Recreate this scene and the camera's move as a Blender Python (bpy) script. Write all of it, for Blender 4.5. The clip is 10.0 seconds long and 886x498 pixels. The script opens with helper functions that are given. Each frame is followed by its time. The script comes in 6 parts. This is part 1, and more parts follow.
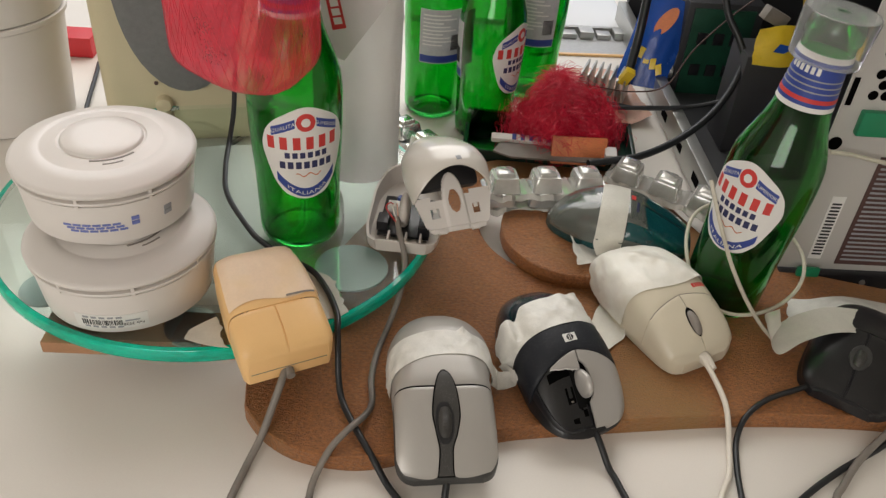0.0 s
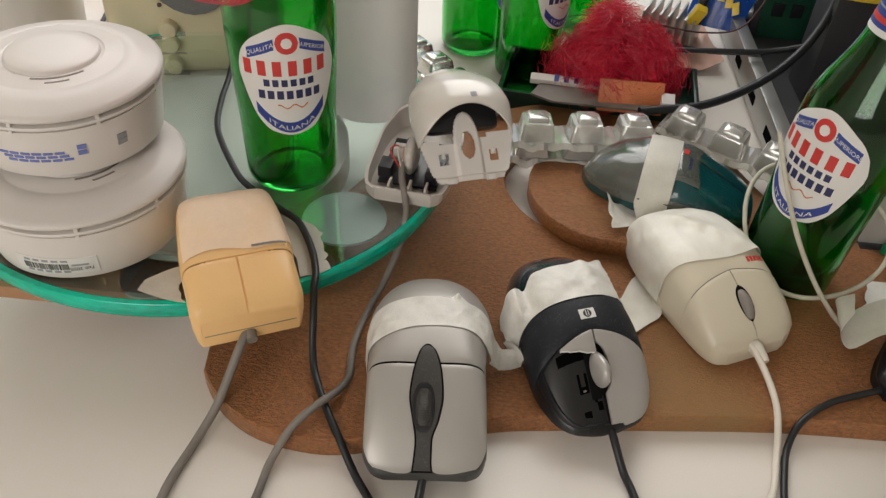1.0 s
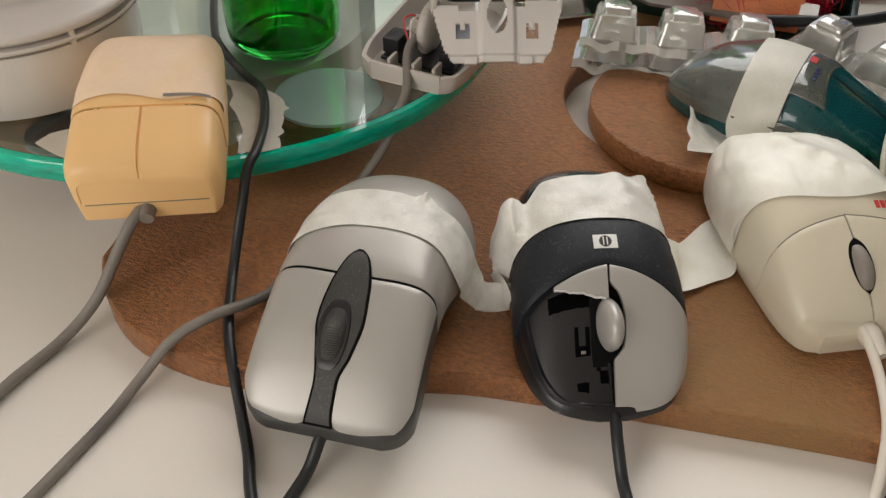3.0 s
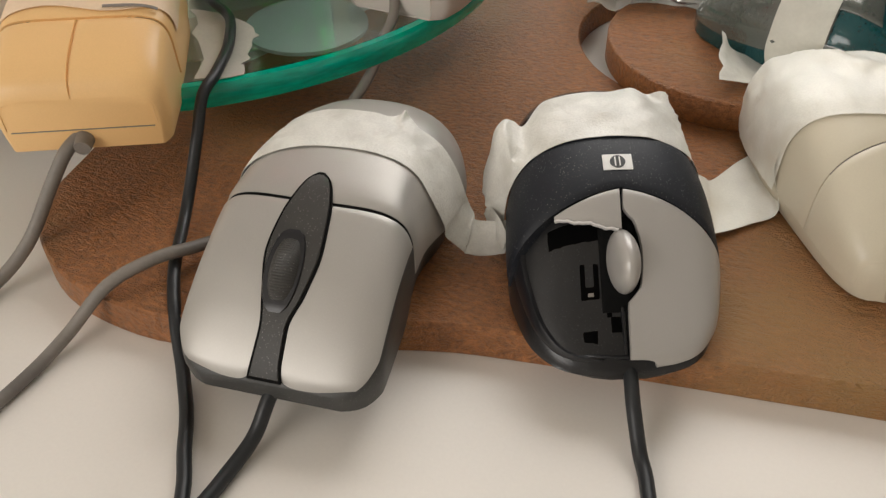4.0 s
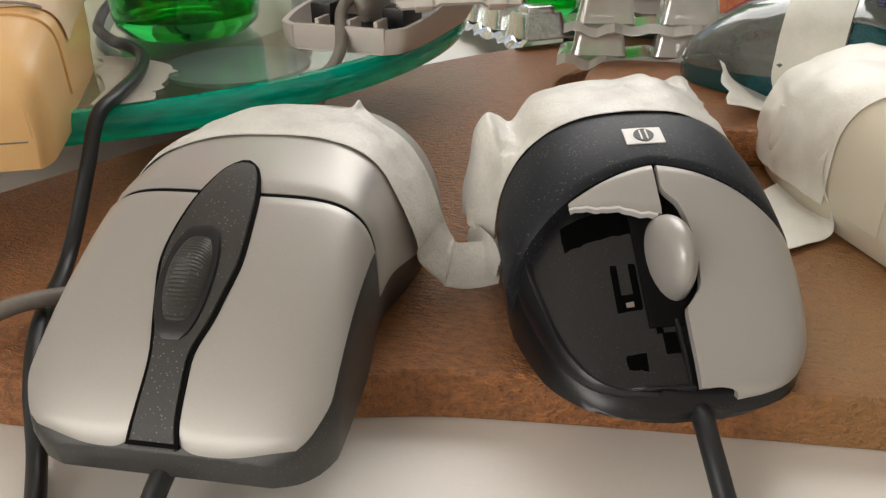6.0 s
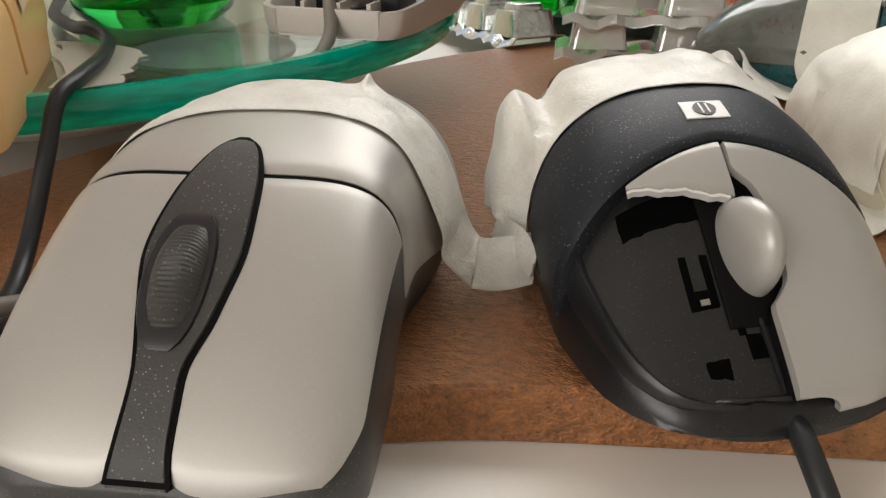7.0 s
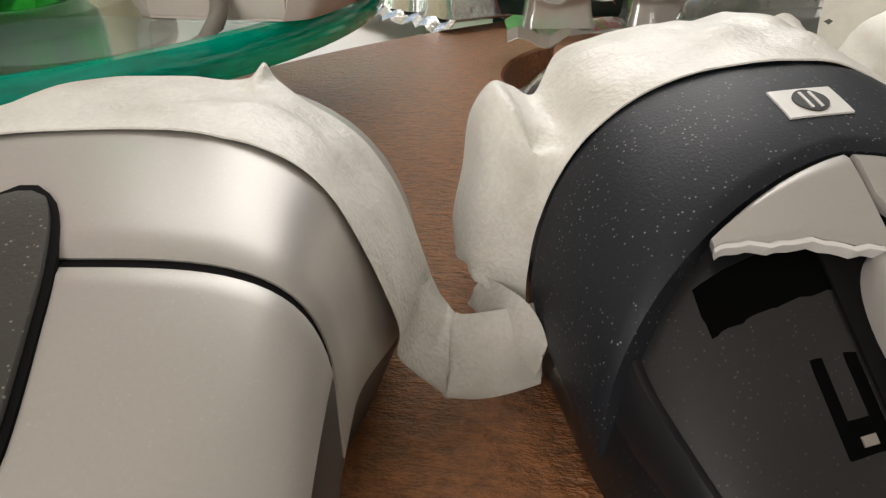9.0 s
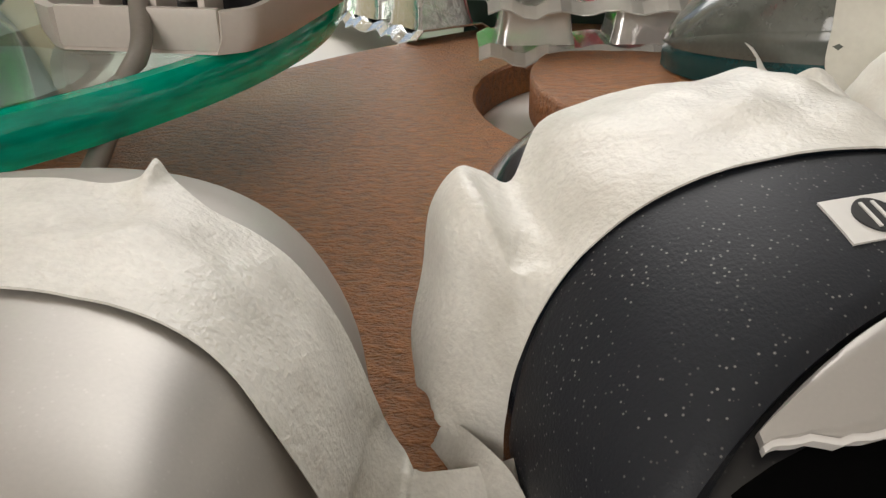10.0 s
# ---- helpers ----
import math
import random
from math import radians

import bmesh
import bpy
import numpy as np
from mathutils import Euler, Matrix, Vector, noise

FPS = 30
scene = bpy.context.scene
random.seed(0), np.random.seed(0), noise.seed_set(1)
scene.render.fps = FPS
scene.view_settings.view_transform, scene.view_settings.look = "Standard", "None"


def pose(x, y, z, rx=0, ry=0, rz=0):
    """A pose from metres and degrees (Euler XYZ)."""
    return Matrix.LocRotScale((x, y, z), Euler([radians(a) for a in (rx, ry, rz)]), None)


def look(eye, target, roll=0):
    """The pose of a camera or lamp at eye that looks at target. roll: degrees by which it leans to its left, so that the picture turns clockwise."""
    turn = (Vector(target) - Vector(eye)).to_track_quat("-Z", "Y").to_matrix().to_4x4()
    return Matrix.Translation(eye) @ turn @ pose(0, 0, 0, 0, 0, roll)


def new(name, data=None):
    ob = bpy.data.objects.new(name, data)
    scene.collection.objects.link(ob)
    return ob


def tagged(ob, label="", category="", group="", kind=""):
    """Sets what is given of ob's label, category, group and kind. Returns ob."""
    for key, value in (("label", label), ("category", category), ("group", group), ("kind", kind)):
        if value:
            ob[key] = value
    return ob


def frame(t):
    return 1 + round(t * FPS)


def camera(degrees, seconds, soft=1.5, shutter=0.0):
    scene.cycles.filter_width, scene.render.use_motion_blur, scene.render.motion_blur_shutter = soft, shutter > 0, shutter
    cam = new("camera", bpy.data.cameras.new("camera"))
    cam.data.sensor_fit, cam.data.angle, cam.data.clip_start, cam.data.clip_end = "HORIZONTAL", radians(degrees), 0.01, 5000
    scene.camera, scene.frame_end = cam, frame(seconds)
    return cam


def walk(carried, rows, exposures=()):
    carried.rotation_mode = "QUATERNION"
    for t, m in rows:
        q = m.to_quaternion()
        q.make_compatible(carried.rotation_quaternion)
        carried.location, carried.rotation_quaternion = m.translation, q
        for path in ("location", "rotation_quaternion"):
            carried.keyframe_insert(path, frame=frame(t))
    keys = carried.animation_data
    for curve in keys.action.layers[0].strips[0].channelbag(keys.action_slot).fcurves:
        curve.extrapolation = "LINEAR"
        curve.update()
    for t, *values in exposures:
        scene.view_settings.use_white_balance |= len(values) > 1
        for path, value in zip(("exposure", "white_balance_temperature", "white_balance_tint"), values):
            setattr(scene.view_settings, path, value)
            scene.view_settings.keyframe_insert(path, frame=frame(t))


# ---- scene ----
cam = camera(56.8, 10.0, soft=1.35)
PATH = [
    (0, (0.00043, 0.00545, 0.38586), (0.04656, 0.80096, -0.21832), 4.75),
    (0.5, (0.02579, 0.04030, 0.36598), (0.02266, 0.81674, -0.26420), 4.29),
    (1, (0.04538, 0.06783, 0.33810), (0.00034, 0.82694, -0.31129), 3.35),
    (1.5, (0.07376, 0.09365, 0.31737), (-0.01410, 0.83751, -0.34516), 3.00),
    (2, (0.08881, 0.11750, 0.28858), (-0.05287, 0.84408, -0.38373), 2.87),
    (2.5, (0.09809, 0.13198, 0.26553), (-0.09193, 0.84858, -0.40557), 2.67),
    (3, (0.11284, 0.14629, 0.23275), (-0.11365, 0.86149, -0.42846), 1.32),
    (3.2, (0.11481, 0.15281, 0.21945), (-0.12099, 0.86479, -0.44197), 0.76),
    (4.3, (0.12407, 0.17406, 0.17116), (-0.15839, 0.89566, -0.46091), -1.34),
    (4.5, (0.12335, 0.17701, 0.16287), (-0.16663, 0.91238, -0.44962), -1.33),
    (5, (0.11938, 0.18073, 0.14177), (-0.17672, 0.95342, -0.41972), -1.04),
    (5.5, (0.11278, 0.18863, 0.12727), (-0.16493, 1.00713, -0.37566), -1.34),
    (5.7, (0.11084, 0.19113, 0.11979), (-0.15575, 1.02650, -0.36093), -1.32),
    (7, (0.08773, 0.21097, 0.09433), (-0.11511, 1.08863, -0.33990), -0.37),
    (7.5, (0.08039, 0.22383, 0.08866), (-0.10006, 1.10687, -0.34458), -0.09),
    (8, (0.07407, 0.23482, 0.08286), (-0.09370, 1.11995, -0.35119), -0.20),
    (8.5, (0.07165, 0.25022, 0.07958), (-0.07202, 1.13590, -0.36193), -0.57),
    (9, (0.07187, 0.26866, 0.07881), (-0.04681, 1.15741, -0.36395), -0.93),
    (9.5, (0.07393, 0.28529, 0.07804), (-0.03850, 1.17679, -0.36080), -1.15),
    (10, (0.07077, 0.29685, 0.08222), (-0.01799, 1.18148, -0.37555), -0.77),
]
walk(cam, [(t, look(eye, target, roll)) for t, eye, target, roll in PATH],
     exposures=[(0.0, -0.36), (2.5, -0.28), (4.5, -0.14), (7.0, 0.0), (8.0, 0.06), (10.0, -0.05)])

# ---------------------------------------------------------------- light
world = bpy.data.worlds.new("sky")
scene.world = world
world.use_nodes = True
wn = world.node_tree.nodes
sky = wn.new("ShaderNodeTexSky")
sky.sky_type = "NISHITA"
sky.sun_disc = False
sky.sun_elevation, sky.sun_rotation = radians(40), radians(0)
wn["Background"].inputs["Strength"].default_value = 0.10
world.node_tree.links.new(sky.outputs["Color"], wn["Background"].inputs["Color"])

window_light = new("window_daylight", bpy.data.lights.new("window_daylight", "AREA"))
window_light.data.shape = "RECTANGLE"
window_light.data.size, window_light.data.size_y = 1.5, 1.0
window_light.data.energy = 21
window_light.data.color = (1.0, 0.97, 0.925)
window_light.matrix_world = look((0.0, 1.31, 1.02), (0.0, 0.2, 0.46))

# Made-up fill lamp behind the camera, added to brighten faces turned to it
room_light = new("south_fill_light", bpy.data.lights.new("south_fill_light", "AREA"))
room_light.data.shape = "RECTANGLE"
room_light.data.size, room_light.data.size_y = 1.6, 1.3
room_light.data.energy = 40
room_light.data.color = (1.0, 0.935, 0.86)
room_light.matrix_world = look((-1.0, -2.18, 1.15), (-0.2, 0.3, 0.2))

# ---------------------------------------------------------------- materials


def mat(name, base, rough=0.5, metal=0.0, vary=0.08, scale=60.0, bump=0.1, fine=900.0, spec=0.5, transmission=0.0, coat=0.0,
        alpha=1.0, dust=0.0, ior=1.5, stain=None, stain_scale=14.0, stretch=(1, 1, 1), rough_vary=0.08, per_object=0.0, sub=0.0, depth=0.0006):
    m = bpy.data.materials.new(name)
    m.use_nodes = True
    nt = m.node_tree
    n, l = nt.nodes, nt.links
    b = n["Principled BSDF"]
    tc = n.new("ShaderNodeTexCoord")
    mp = n.new("ShaderNodeMapping")
    mp.inputs["Scale"].default_value = stretch
    l.new(tc.outputs["Object"], mp.inputs["Vector"])
    big = n.new("ShaderNodeTexNoise")
    big.inputs["Scale"].default_value, big.inputs["Detail"].default_value = scale, 5
    l.new(mp.outputs["Vector"], big.inputs["Vector"])
    small = n.new("ShaderNodeTexNoise")
    small.inputs["Scale"].default_value, small.inputs["Detail"].default_value = fine, 4
    l.new(mp.outputs["Vector"], small.inputs["Vector"])
    add = n.new("ShaderNodeMath")
    add.operation = "MULTIPLY_ADD"
    add.inputs[1].default_value = 0.6
    l.new(big.outputs["Fac"], add.inputs[0])
    half = n.new("ShaderNodeMath")
    half.operation = "MULTIPLY"
    half.inputs[1].default_value = 0.4
    l.new(small.outputs["Fac"], half.inputs[0])
    l.new(half.outputs[0], add.inputs[2])
    ramp = n.new("ShaderNodeMapRange")
    ramp.inputs["From Min"].default_value, ramp.inputs["From Max"].default_value = 0.3, 0.7
    ramp.inputs["To Min"].default_value, ramp.inputs["To Max"].default_value = 1 - vary, 1 + vary
    l.new(add.outputs[0], ramp.inputs["Value"])
    mul = n.new("ShaderNodeVectorMath")
    mul.operation = "SCALE"
    mul.inputs[0].default_value = base
    l.new(ramp.outputs["Result"], mul.inputs["Scale"])
    colour = mul.outputs["Vector"]
    if stain:
        sn = n.new("ShaderNodeTexNoise")
        sn.inputs["Scale"].default_value, sn.inputs["Detail"].default_value = stain_scale, 6
        l.new(tc.outputs["Object"], sn.inputs["Vector"])
        sr = n.new("ShaderNodeMapRange")
        sr.inputs["From Min"].default_value, sr.inputs["From Max"].default_value = 0.52, 0.72
        l.new(sn.outputs["Fac"], sr.inputs["Value"])
        mx = n.new("ShaderNodeMix")
        mx.data_type = "RGBA"
        mx.inputs["B"].default_value = (*stain, 1)
        l.new(sr.outputs["Result"], mx.inputs["Factor"])
        l.new(colour, mx.inputs["A"])
        colour = mx.outputs["Result"]
    if dust:
        dn = n.new("ShaderNodeTexVoronoi")
        dn.inputs["Scale"].default_value = 1300
        l.new(tc.outputs["Object"], dn.inputs["Vector"])
        dn2 = n.new("ShaderNodeTexNoise")
        dn2.inputs["Scale"].default_value = 160
        l.new(tc.outputs["Object"], dn2.inputs["Vector"])
        dr = n.new("ShaderNodeMapRange")
        dr.inputs["From Min"].default_value, dr.inputs["From Max"].default_value = 0.20, 0.07
        dr.inputs["To Max"].default_value = dust
        l.new(dn.outputs["Distance"], dr.inputs["Value"])
        dm = n.new("ShaderNodeMapRange")
        dm.inputs["From Min"].default_value, dm.inputs["From Max"].default_value = 0.34, 0.56
        l.new(dn2.outputs["Fac"], dm.inputs["Value"])
        dx = n.new("ShaderNodeMath")
        dx.operation = "MULTIPLY"
        l.new(dr.outputs["Result"], dx.inputs[0])
        l.new(dm.outputs["Result"], dx.inputs[1])
        mx2 = n.new("ShaderNodeMix")
        mx2.data_type = "RGBA"
        mx2.inputs["B"].default_value = (0.55, 0.53, 0.5, 1)
        l.new(dx.outputs[0], mx2.inputs["Factor"])
        l.new(colour, mx2.inputs["A"])
        colour = mx2.outputs["Result"]
    l.new(colour, b.inputs["Base Color"])
    rr = n.new("ShaderNodeMapRange")
    rr.inputs["To Min"].default_value, rr.inputs["To Max"].default_value = max(0.02, rough - rough_vary), min(1, rough + rough_vary)
    l.new(big.outputs["Fac"], rr.inputs["Value"])
    l.new(rr.outputs["Result"], b.inputs["Roughness"])
    b.inputs["Metallic"].default_value = metal
    b.inputs["Specular IOR Level"].default_value = spec
    b.inputs["Transmission Weight"].default_value = transmission
    b.inputs["Coat Weight"].default_value = coat
    b.inputs["Alpha"].default_value = alpha
    b.inputs["IOR"].default_value = ior
    b.inputs["Subsurface Weight"].default_value = sub
    b.inputs["Subsurface Radius"].default_value = (0.003, 0.003, 0.003)
    if bump:
        bp = n.new("ShaderNodeBump")
        bp.inputs["Strength"].default_value, bp.inputs["Distance"].default_value = bump, depth
        l.new(add.outputs[0], bp.inputs["Height"])
        l.new(bp.outputs["Normal"], b.inputs["Normal"])
    return m


WHITE_TABLE = mat("white_table", (0.80, 0.755, 0.695), 0.42, vary=0.03, scale=6, bump=0.03, stain=(0.76, 0.70, 0.63), stain_scale=3)
MDF = mat("brown_mdf", (0.33, 0.130, 0.041), 0.36, vary=0.60, scale=480, bump=1.0, depth=0.0022, fine=1500, stretch=(0.8, 1.4, 1), stain=(0.30, 0.165, 0.052), stain_scale=9, rough_vary=0.12, spec=0.6)
MDF_EDGE = mat("mdf_edge", (0.41, 0.215, 0.11), 0.7, vary=0.14, scale=60, bump=0.5, fine=500, stretch=(1, 1, 5))
SILVER = mat("silver_paint", (0.43, 0.41, 0.38), 0.38, metal=0.32, vary=0.05, scale=20, bump=0.03, fine=2600, dust=0.35)
SILVER_GREY = mat("silver_grey_paint", (0.44, 0.42, 0.395), 0.38, metal=0.30, vary=0.04, scale=20, bump=0.03, fine=2600, dust=0.15)
DARK = mat("dark_grey_plastic", (0.045, 0.045, 0.043), 0.42, vary=0.12, scale=60, bump=0.1, fine=2400, dust=0.2)
PAD = mat("dusty_black_pad", (0.042, 0.040, 0.036), 0.5, vary=0.2, scale=90, bump=0.25, fine=2400, dust=0.5)
BLACK = mat("black_plastic", (0.012, 0.012, 0.014), 0.34, vary=0.1, scale=40, bump=0.05)
INNER = mat("matt_black_chassis", (0.011, 0.011, 0.012), 0.32, vary=0.2, scale=80, bump=0.1, dust=0.12)
RUBBER = mat("black_rubber_band", (0.011, 0.013, 0.018), 0.54, spec=0.35, vary=0.15, scale=50, bump=0.25, fine=2600, dust=0.42)
# Near-black that paints the shade of seams, grooves and wheel wells
GAP = mat("shadow_gap", (0.005, 0.005, 0.005), 0.8, vary=0.05, bump=0, spec=0.1)
# Near-black for openings that are not cut: their inner shade is this colour
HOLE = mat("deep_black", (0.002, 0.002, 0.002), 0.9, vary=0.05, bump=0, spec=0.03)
BLUEBLACK = mat("glossy_blue_black", (0.016, 0.024, 0.035), 0.18, vary=0.1, scale=30, bump=0.02, coat=0.3)
TAPE = mat("masking_tape", (0.76, 0.745, 0.69), 0.40, vary=0.14, scale=110, bump=0.7, depth=0.0008, fine=1500, stain=(0.60, 0.58, 0.52), stain_scale=75, spec=0.5, sub=0.12)
TAPE_WARM = mat("cream_tape", (0.83, 0.81, 0.73), 0.40, vary=0.08, scale=90, bump=0.4, fine=1500, spec=0.5, stain=(0.74, 0.70, 0.60), stain_scale=50, sub=0.1)
TAPE_SEMI = mat("translucent_tape", (0.70, 0.68, 0.60), 0.5, vary=0.08, scale=90, bump=0.5, fine=700, alpha=0.86)
TAPE_CREAM = mat("yellowed_tape", (0.88, 0.67, 0.47), 0.48, vary=0.06, scale=60, bump=0.25, fine=600, stain=(0.84, 0.62, 0.36), stain_scale=40)
YELLOWED = mat("yellowed_plastic", (0.90, 0.57, 0.25), 0.36, vary=0.05, scale=25, bump=0.06, fine=1800)
CREAM = mat("cream_plastic", (0.64, 0.58, 0.45), 0.36, vary=0.04, scale=25, bump=0.05, fine=1800)
WHITE_PL = mat("white_plastic", (0.72, 0.68, 0.64), 0.38, vary=0.03, scale=25, bump=0.05, fine=1500)
GREY_PL = mat("grey_white_plastic", (0.60, 0.55, 0.50), 0.42, vary=0.05, scale=30, bump=0.08)
PEARL = mat("pearl_white_plastic", (0.70, 0.66, 0.60), 0.16, vary=0.03, scale=25, bump=0.02, coat=0.4)
TEAL = mat("translucent_teal_plastic", (0.010, 0.10, 0.11), 0.14, vary=0.15, scale=50, bump=0.03, transmission=0.35, coat=0.25)
SMOKE = mat("smoky_clear_plastic", (0.20, 0.215, 0.19), 0.12, vary=0.15, scale=40, bump=0.0, transmission=0.5, coat=0.5)
GLASS_GREEN = mat("green_bottle_glass", (0.035, 0.52, 0.08), 0.04, vary=0.04, scale=30, bump=0.02, transmission=1.0, rough_vary=0.02)
PLATE = mat("plate_glass", (0.76, 0.88, 0.84), 0.02, vary=0.01, scale=20, bump=0, transmission=1.0, rough_vary=0.01)
PLATE_RIM = mat("green_glass_edge", (0.0, 0.72, 0.50), 0.06, vary=0.5, scale=16, bump=0.08, fine=120, transmission=0.5, rough_vary=0.04, stretch=(1, 1, 6))
CLEAR = mat("clear_plastic", (0.92, 0.93, 0.92), 0.16, vary=0.02, scale=40, bump=0.05, transmission=0.86, ior=1.12)
BLISTER = mat("clear_blister_plastic", (0.86, 0.85, 0.81), 0.07, vary=0.1, scale=80, bump=0.25, fine=260, transmission=0.6, metal=0.2, ior=1.45, coat=0.5)
FOIL = mat("silver_foil", (0.72, 0.72, 0.70), 0.2, metal=0.9, vary=0.1, scale=120, bump=1.0, fine=400)
LABEL = mat("white_label_paper", (0.76, 0.75, 0.72), 0.35, vary=0.03, scale=40, bump=0.02)
INK_RED = mat("red_ink", (0.58, 0.045, 0.04), 0.4, vary=0.06, bump=0.0)
INK_BLUE = mat("blue_ink", (0.03, 0.06, 0.28), 0.4, vary=0.08, bump=0.0)
INK_NAVY = mat("navy_ink", (0.025, 0.03, 0.10), 0.4, vary=0.08, bump=0.0)
INK_GREY = mat("grey_ink", (0.30, 0.31, 0.33), 0.5, vary=0.08, bump=0.0)
INK_BLACK = mat("black_ink", (0.02, 0.02, 0.02), 0.5, vary=0.08, bump=0.0)
INK_LILAC = mat("faded_blue_ink", (0.16, 0.20, 0.50), 0.5, vary=0.1, bump=0.0)
CABLE_BLACK = mat("black_cable", (0.014, 0.016, 0.018), 0.42, vary=0.1, scale=60, bump=0.05)
CABLE_GREY = mat("grey_cable", (0.23, 0.205, 0.18), 0.5, vary=0.12, scale=60, bump=0.08, stain=(0.10, 0.09, 0.08), stain_scale=30)
CABLE_WHITE = mat("white_cable", (0.74, 0.69, 0.60), 0.42, vary=0.05, scale=60, bump=0.05)
STRING = mat("pale_string", (0.55, 0.52, 0.42), 0.6, vary=0.15, scale=200, bump=0.8, fine=1500)
NET_RED = mat("red_plastic_net", (0.62, 0.012, 0.045), 0.32, vary=0.2, scale=60, bump=0.1)
NET_SHEER = mat("sheer_red_net", (0.85, 0.05, 0.09), 0.4, vary=0.3, scale=60, bump=0.6, alpha=0.52)
SPEAKER = mat("beige_speaker_plastic", (0.58, 0.51, 0.33), 0.5, vary=0.05, scale=20, bump=0.08)
CLOTH = mat("grey_speaker_cloth", (0.17, 0.17, 0.165), 0.85, vary=0.15, scale=200, bump=0.6, fine=1600)
STEEL = mat("galvanised_steel", (0.46, 0.46, 0.44), 0.36, metal=0.8, vary=0.1, scale=25, bump=0.1)
CASE_WHITE = mat("pale_grey_steel_panel", (0.50, 0.48, 0.45), 0.5, vary=0.05, scale=15, bump=0.05, stain=(0.44, 0.42, 0.39), stain_scale=8)
CASE_DARK = mat("dark_case_interior", (0.035, 0.035, 0.038), 0.5, vary=0.25, scale=18, bump=0.15)
PCB = mat("green_circuit_board", (0.008, 0.055, 0.03), 0.4, vary=0.3, scale=70, bump=0.4)
STICKER_BROWN = mat("dark_brown_sticker", (0.085, 0.045, 0.04), 0.5, vary=0.1, bump=0.02)
GREEN_PL = mat("green_plastic", (0.01, 0.22, 0.10), 0.4, vary=0.08, bump=0.03)
TRAY_GREEN = mat("dark_green_plastic", (0.008, 0.03, 0.02), 0.3, vary=0.1, bump=0.05)
FILM_BLUE = mat("blue_wrapper_film", (0.015, 0.075, 0.36), 0.25, vary=0.15, scale=60, bump=0.6)
FILM_YELLOW = mat("yellow_wrapper_film", (0.72, 0.50, 0.03), 0.3, vary=0.12, scale=60, bump=0.5)
ORANGE = mat("orange_card", (0.62, 0.19, 0.07), 0.5, vary=0.3, scale=60, bump=0.2)
COPPER = mat("copper_pink_film", (0.62, 0.36, 0.26), 0.32, vary=0.2, scale=40, bump=0.6)
PANEL_WHITE = mat("glossy_white_panel", (0.84, 0.85, 0.85), 0.08, vary=0.02, scale=10, bump=0.0, coat=0.5)
PRINT_GREY = mat("pale_grey_print", (0.50, 0.51, 0.52), 0.4, vary=0.12, scale=300, bump=0.0)
CARD = mat("white_card", (0.72, 0.70, 0.68), 0.6, vary=0.03, bump=0.05)
RED_CARD = mat("red_card", (0.62, 0.03, 0.04), 0.5, vary=0.05, bump=0.05)
JAR_WHITE = mat("white_jar_plastic", (0.93, 0.92, 0.90), 0.55, vary=0.02, bump=0.03, transmission=0.45)
PAD_GREEN = mat("grey_green_pad", (0.42, 0.47, 0.45), 0.5, vary=0.1, bump=0.05)
WALL = mat("cream_wall_paint", (0.76, 0.74, 0.70), 0.8, vary=0.03, scale=4, bump=0.1)
FLOOR = mat("wooden_floor", (0.24, 0.15, 0.09), 0.5, vary=0.2, scale=6, bump=0.1, stretch=(1, 8, 1))

# ---------------------------------------------------------------- building helpers


def mesh_of(bm, name, material, smooth=True):
    bmesh.ops.recalc_face_normals(bm, faces=bm.faces)
    me = bpy.data.meshes.new(name)
    bm.to_mesh(me)
    bm.free()
    me.materials.append(material)
    if smooth:
        for p in me.polygons:
            p.use_smooth = True
        me.set_sharp_from_angle(angle=radians(48))
    return me


def thing(name, label, category, m=None, group="", kind=""):
    ob = new(name)
    ob.empty_display_size = 0.01
    if m is not None:
        ob.matrix_world = m
    return tagged(ob, label, category, group, kind)


def part(name, bm, material, parent, label="", smooth=True):
    ob = new(name, mesh_of(bm, name, material, smooth))
    if parent is not None:
        ob.parent = parent
    if label:
        ob["label"] = label
    return ob


def single(name, bm, material, label, category, m=None, group="", kind="", smooth=True):
    ob = new(name, mesh_of(bm, name, material, smooth))
    if m is not None:
        ob.matrix_world = m
    return tagged(ob, label, category, group, kind)


def curve(*pts):
    """A smooth function through (x, y) pairs."""
    xs, ys = np.array([p[0] for p in pts], float), np.array([p[1] for p in pts], float)
    d = np.diff(ys) / np.diff(xs)
    m = np.concatenate([[d[0]], np.where(d[1:] * d[:-1] > 0, 2 * d[1:] * d[:-1] / (d[1:] + d[:-1] + 1e-12), 0), [d[-1]]])

    def f(x):
        x = min(max(x, xs[0]), xs[-1])
        i = min(max(int(np.searchsorted(xs, x)) - 1, 0), len(xs) - 2)
        h = xs[i + 1] - xs[i]
        t = (x - xs[i]) / h
        return float(ys[i] * (1 + 2 * t) * (1 - t) ** 2 + m[i] * h * t * (1 - t) ** 2 + ys[i + 1] * t * t * (3 - 2 * t) + m[i + 1] * h * t * t * (t - 1))
    return f


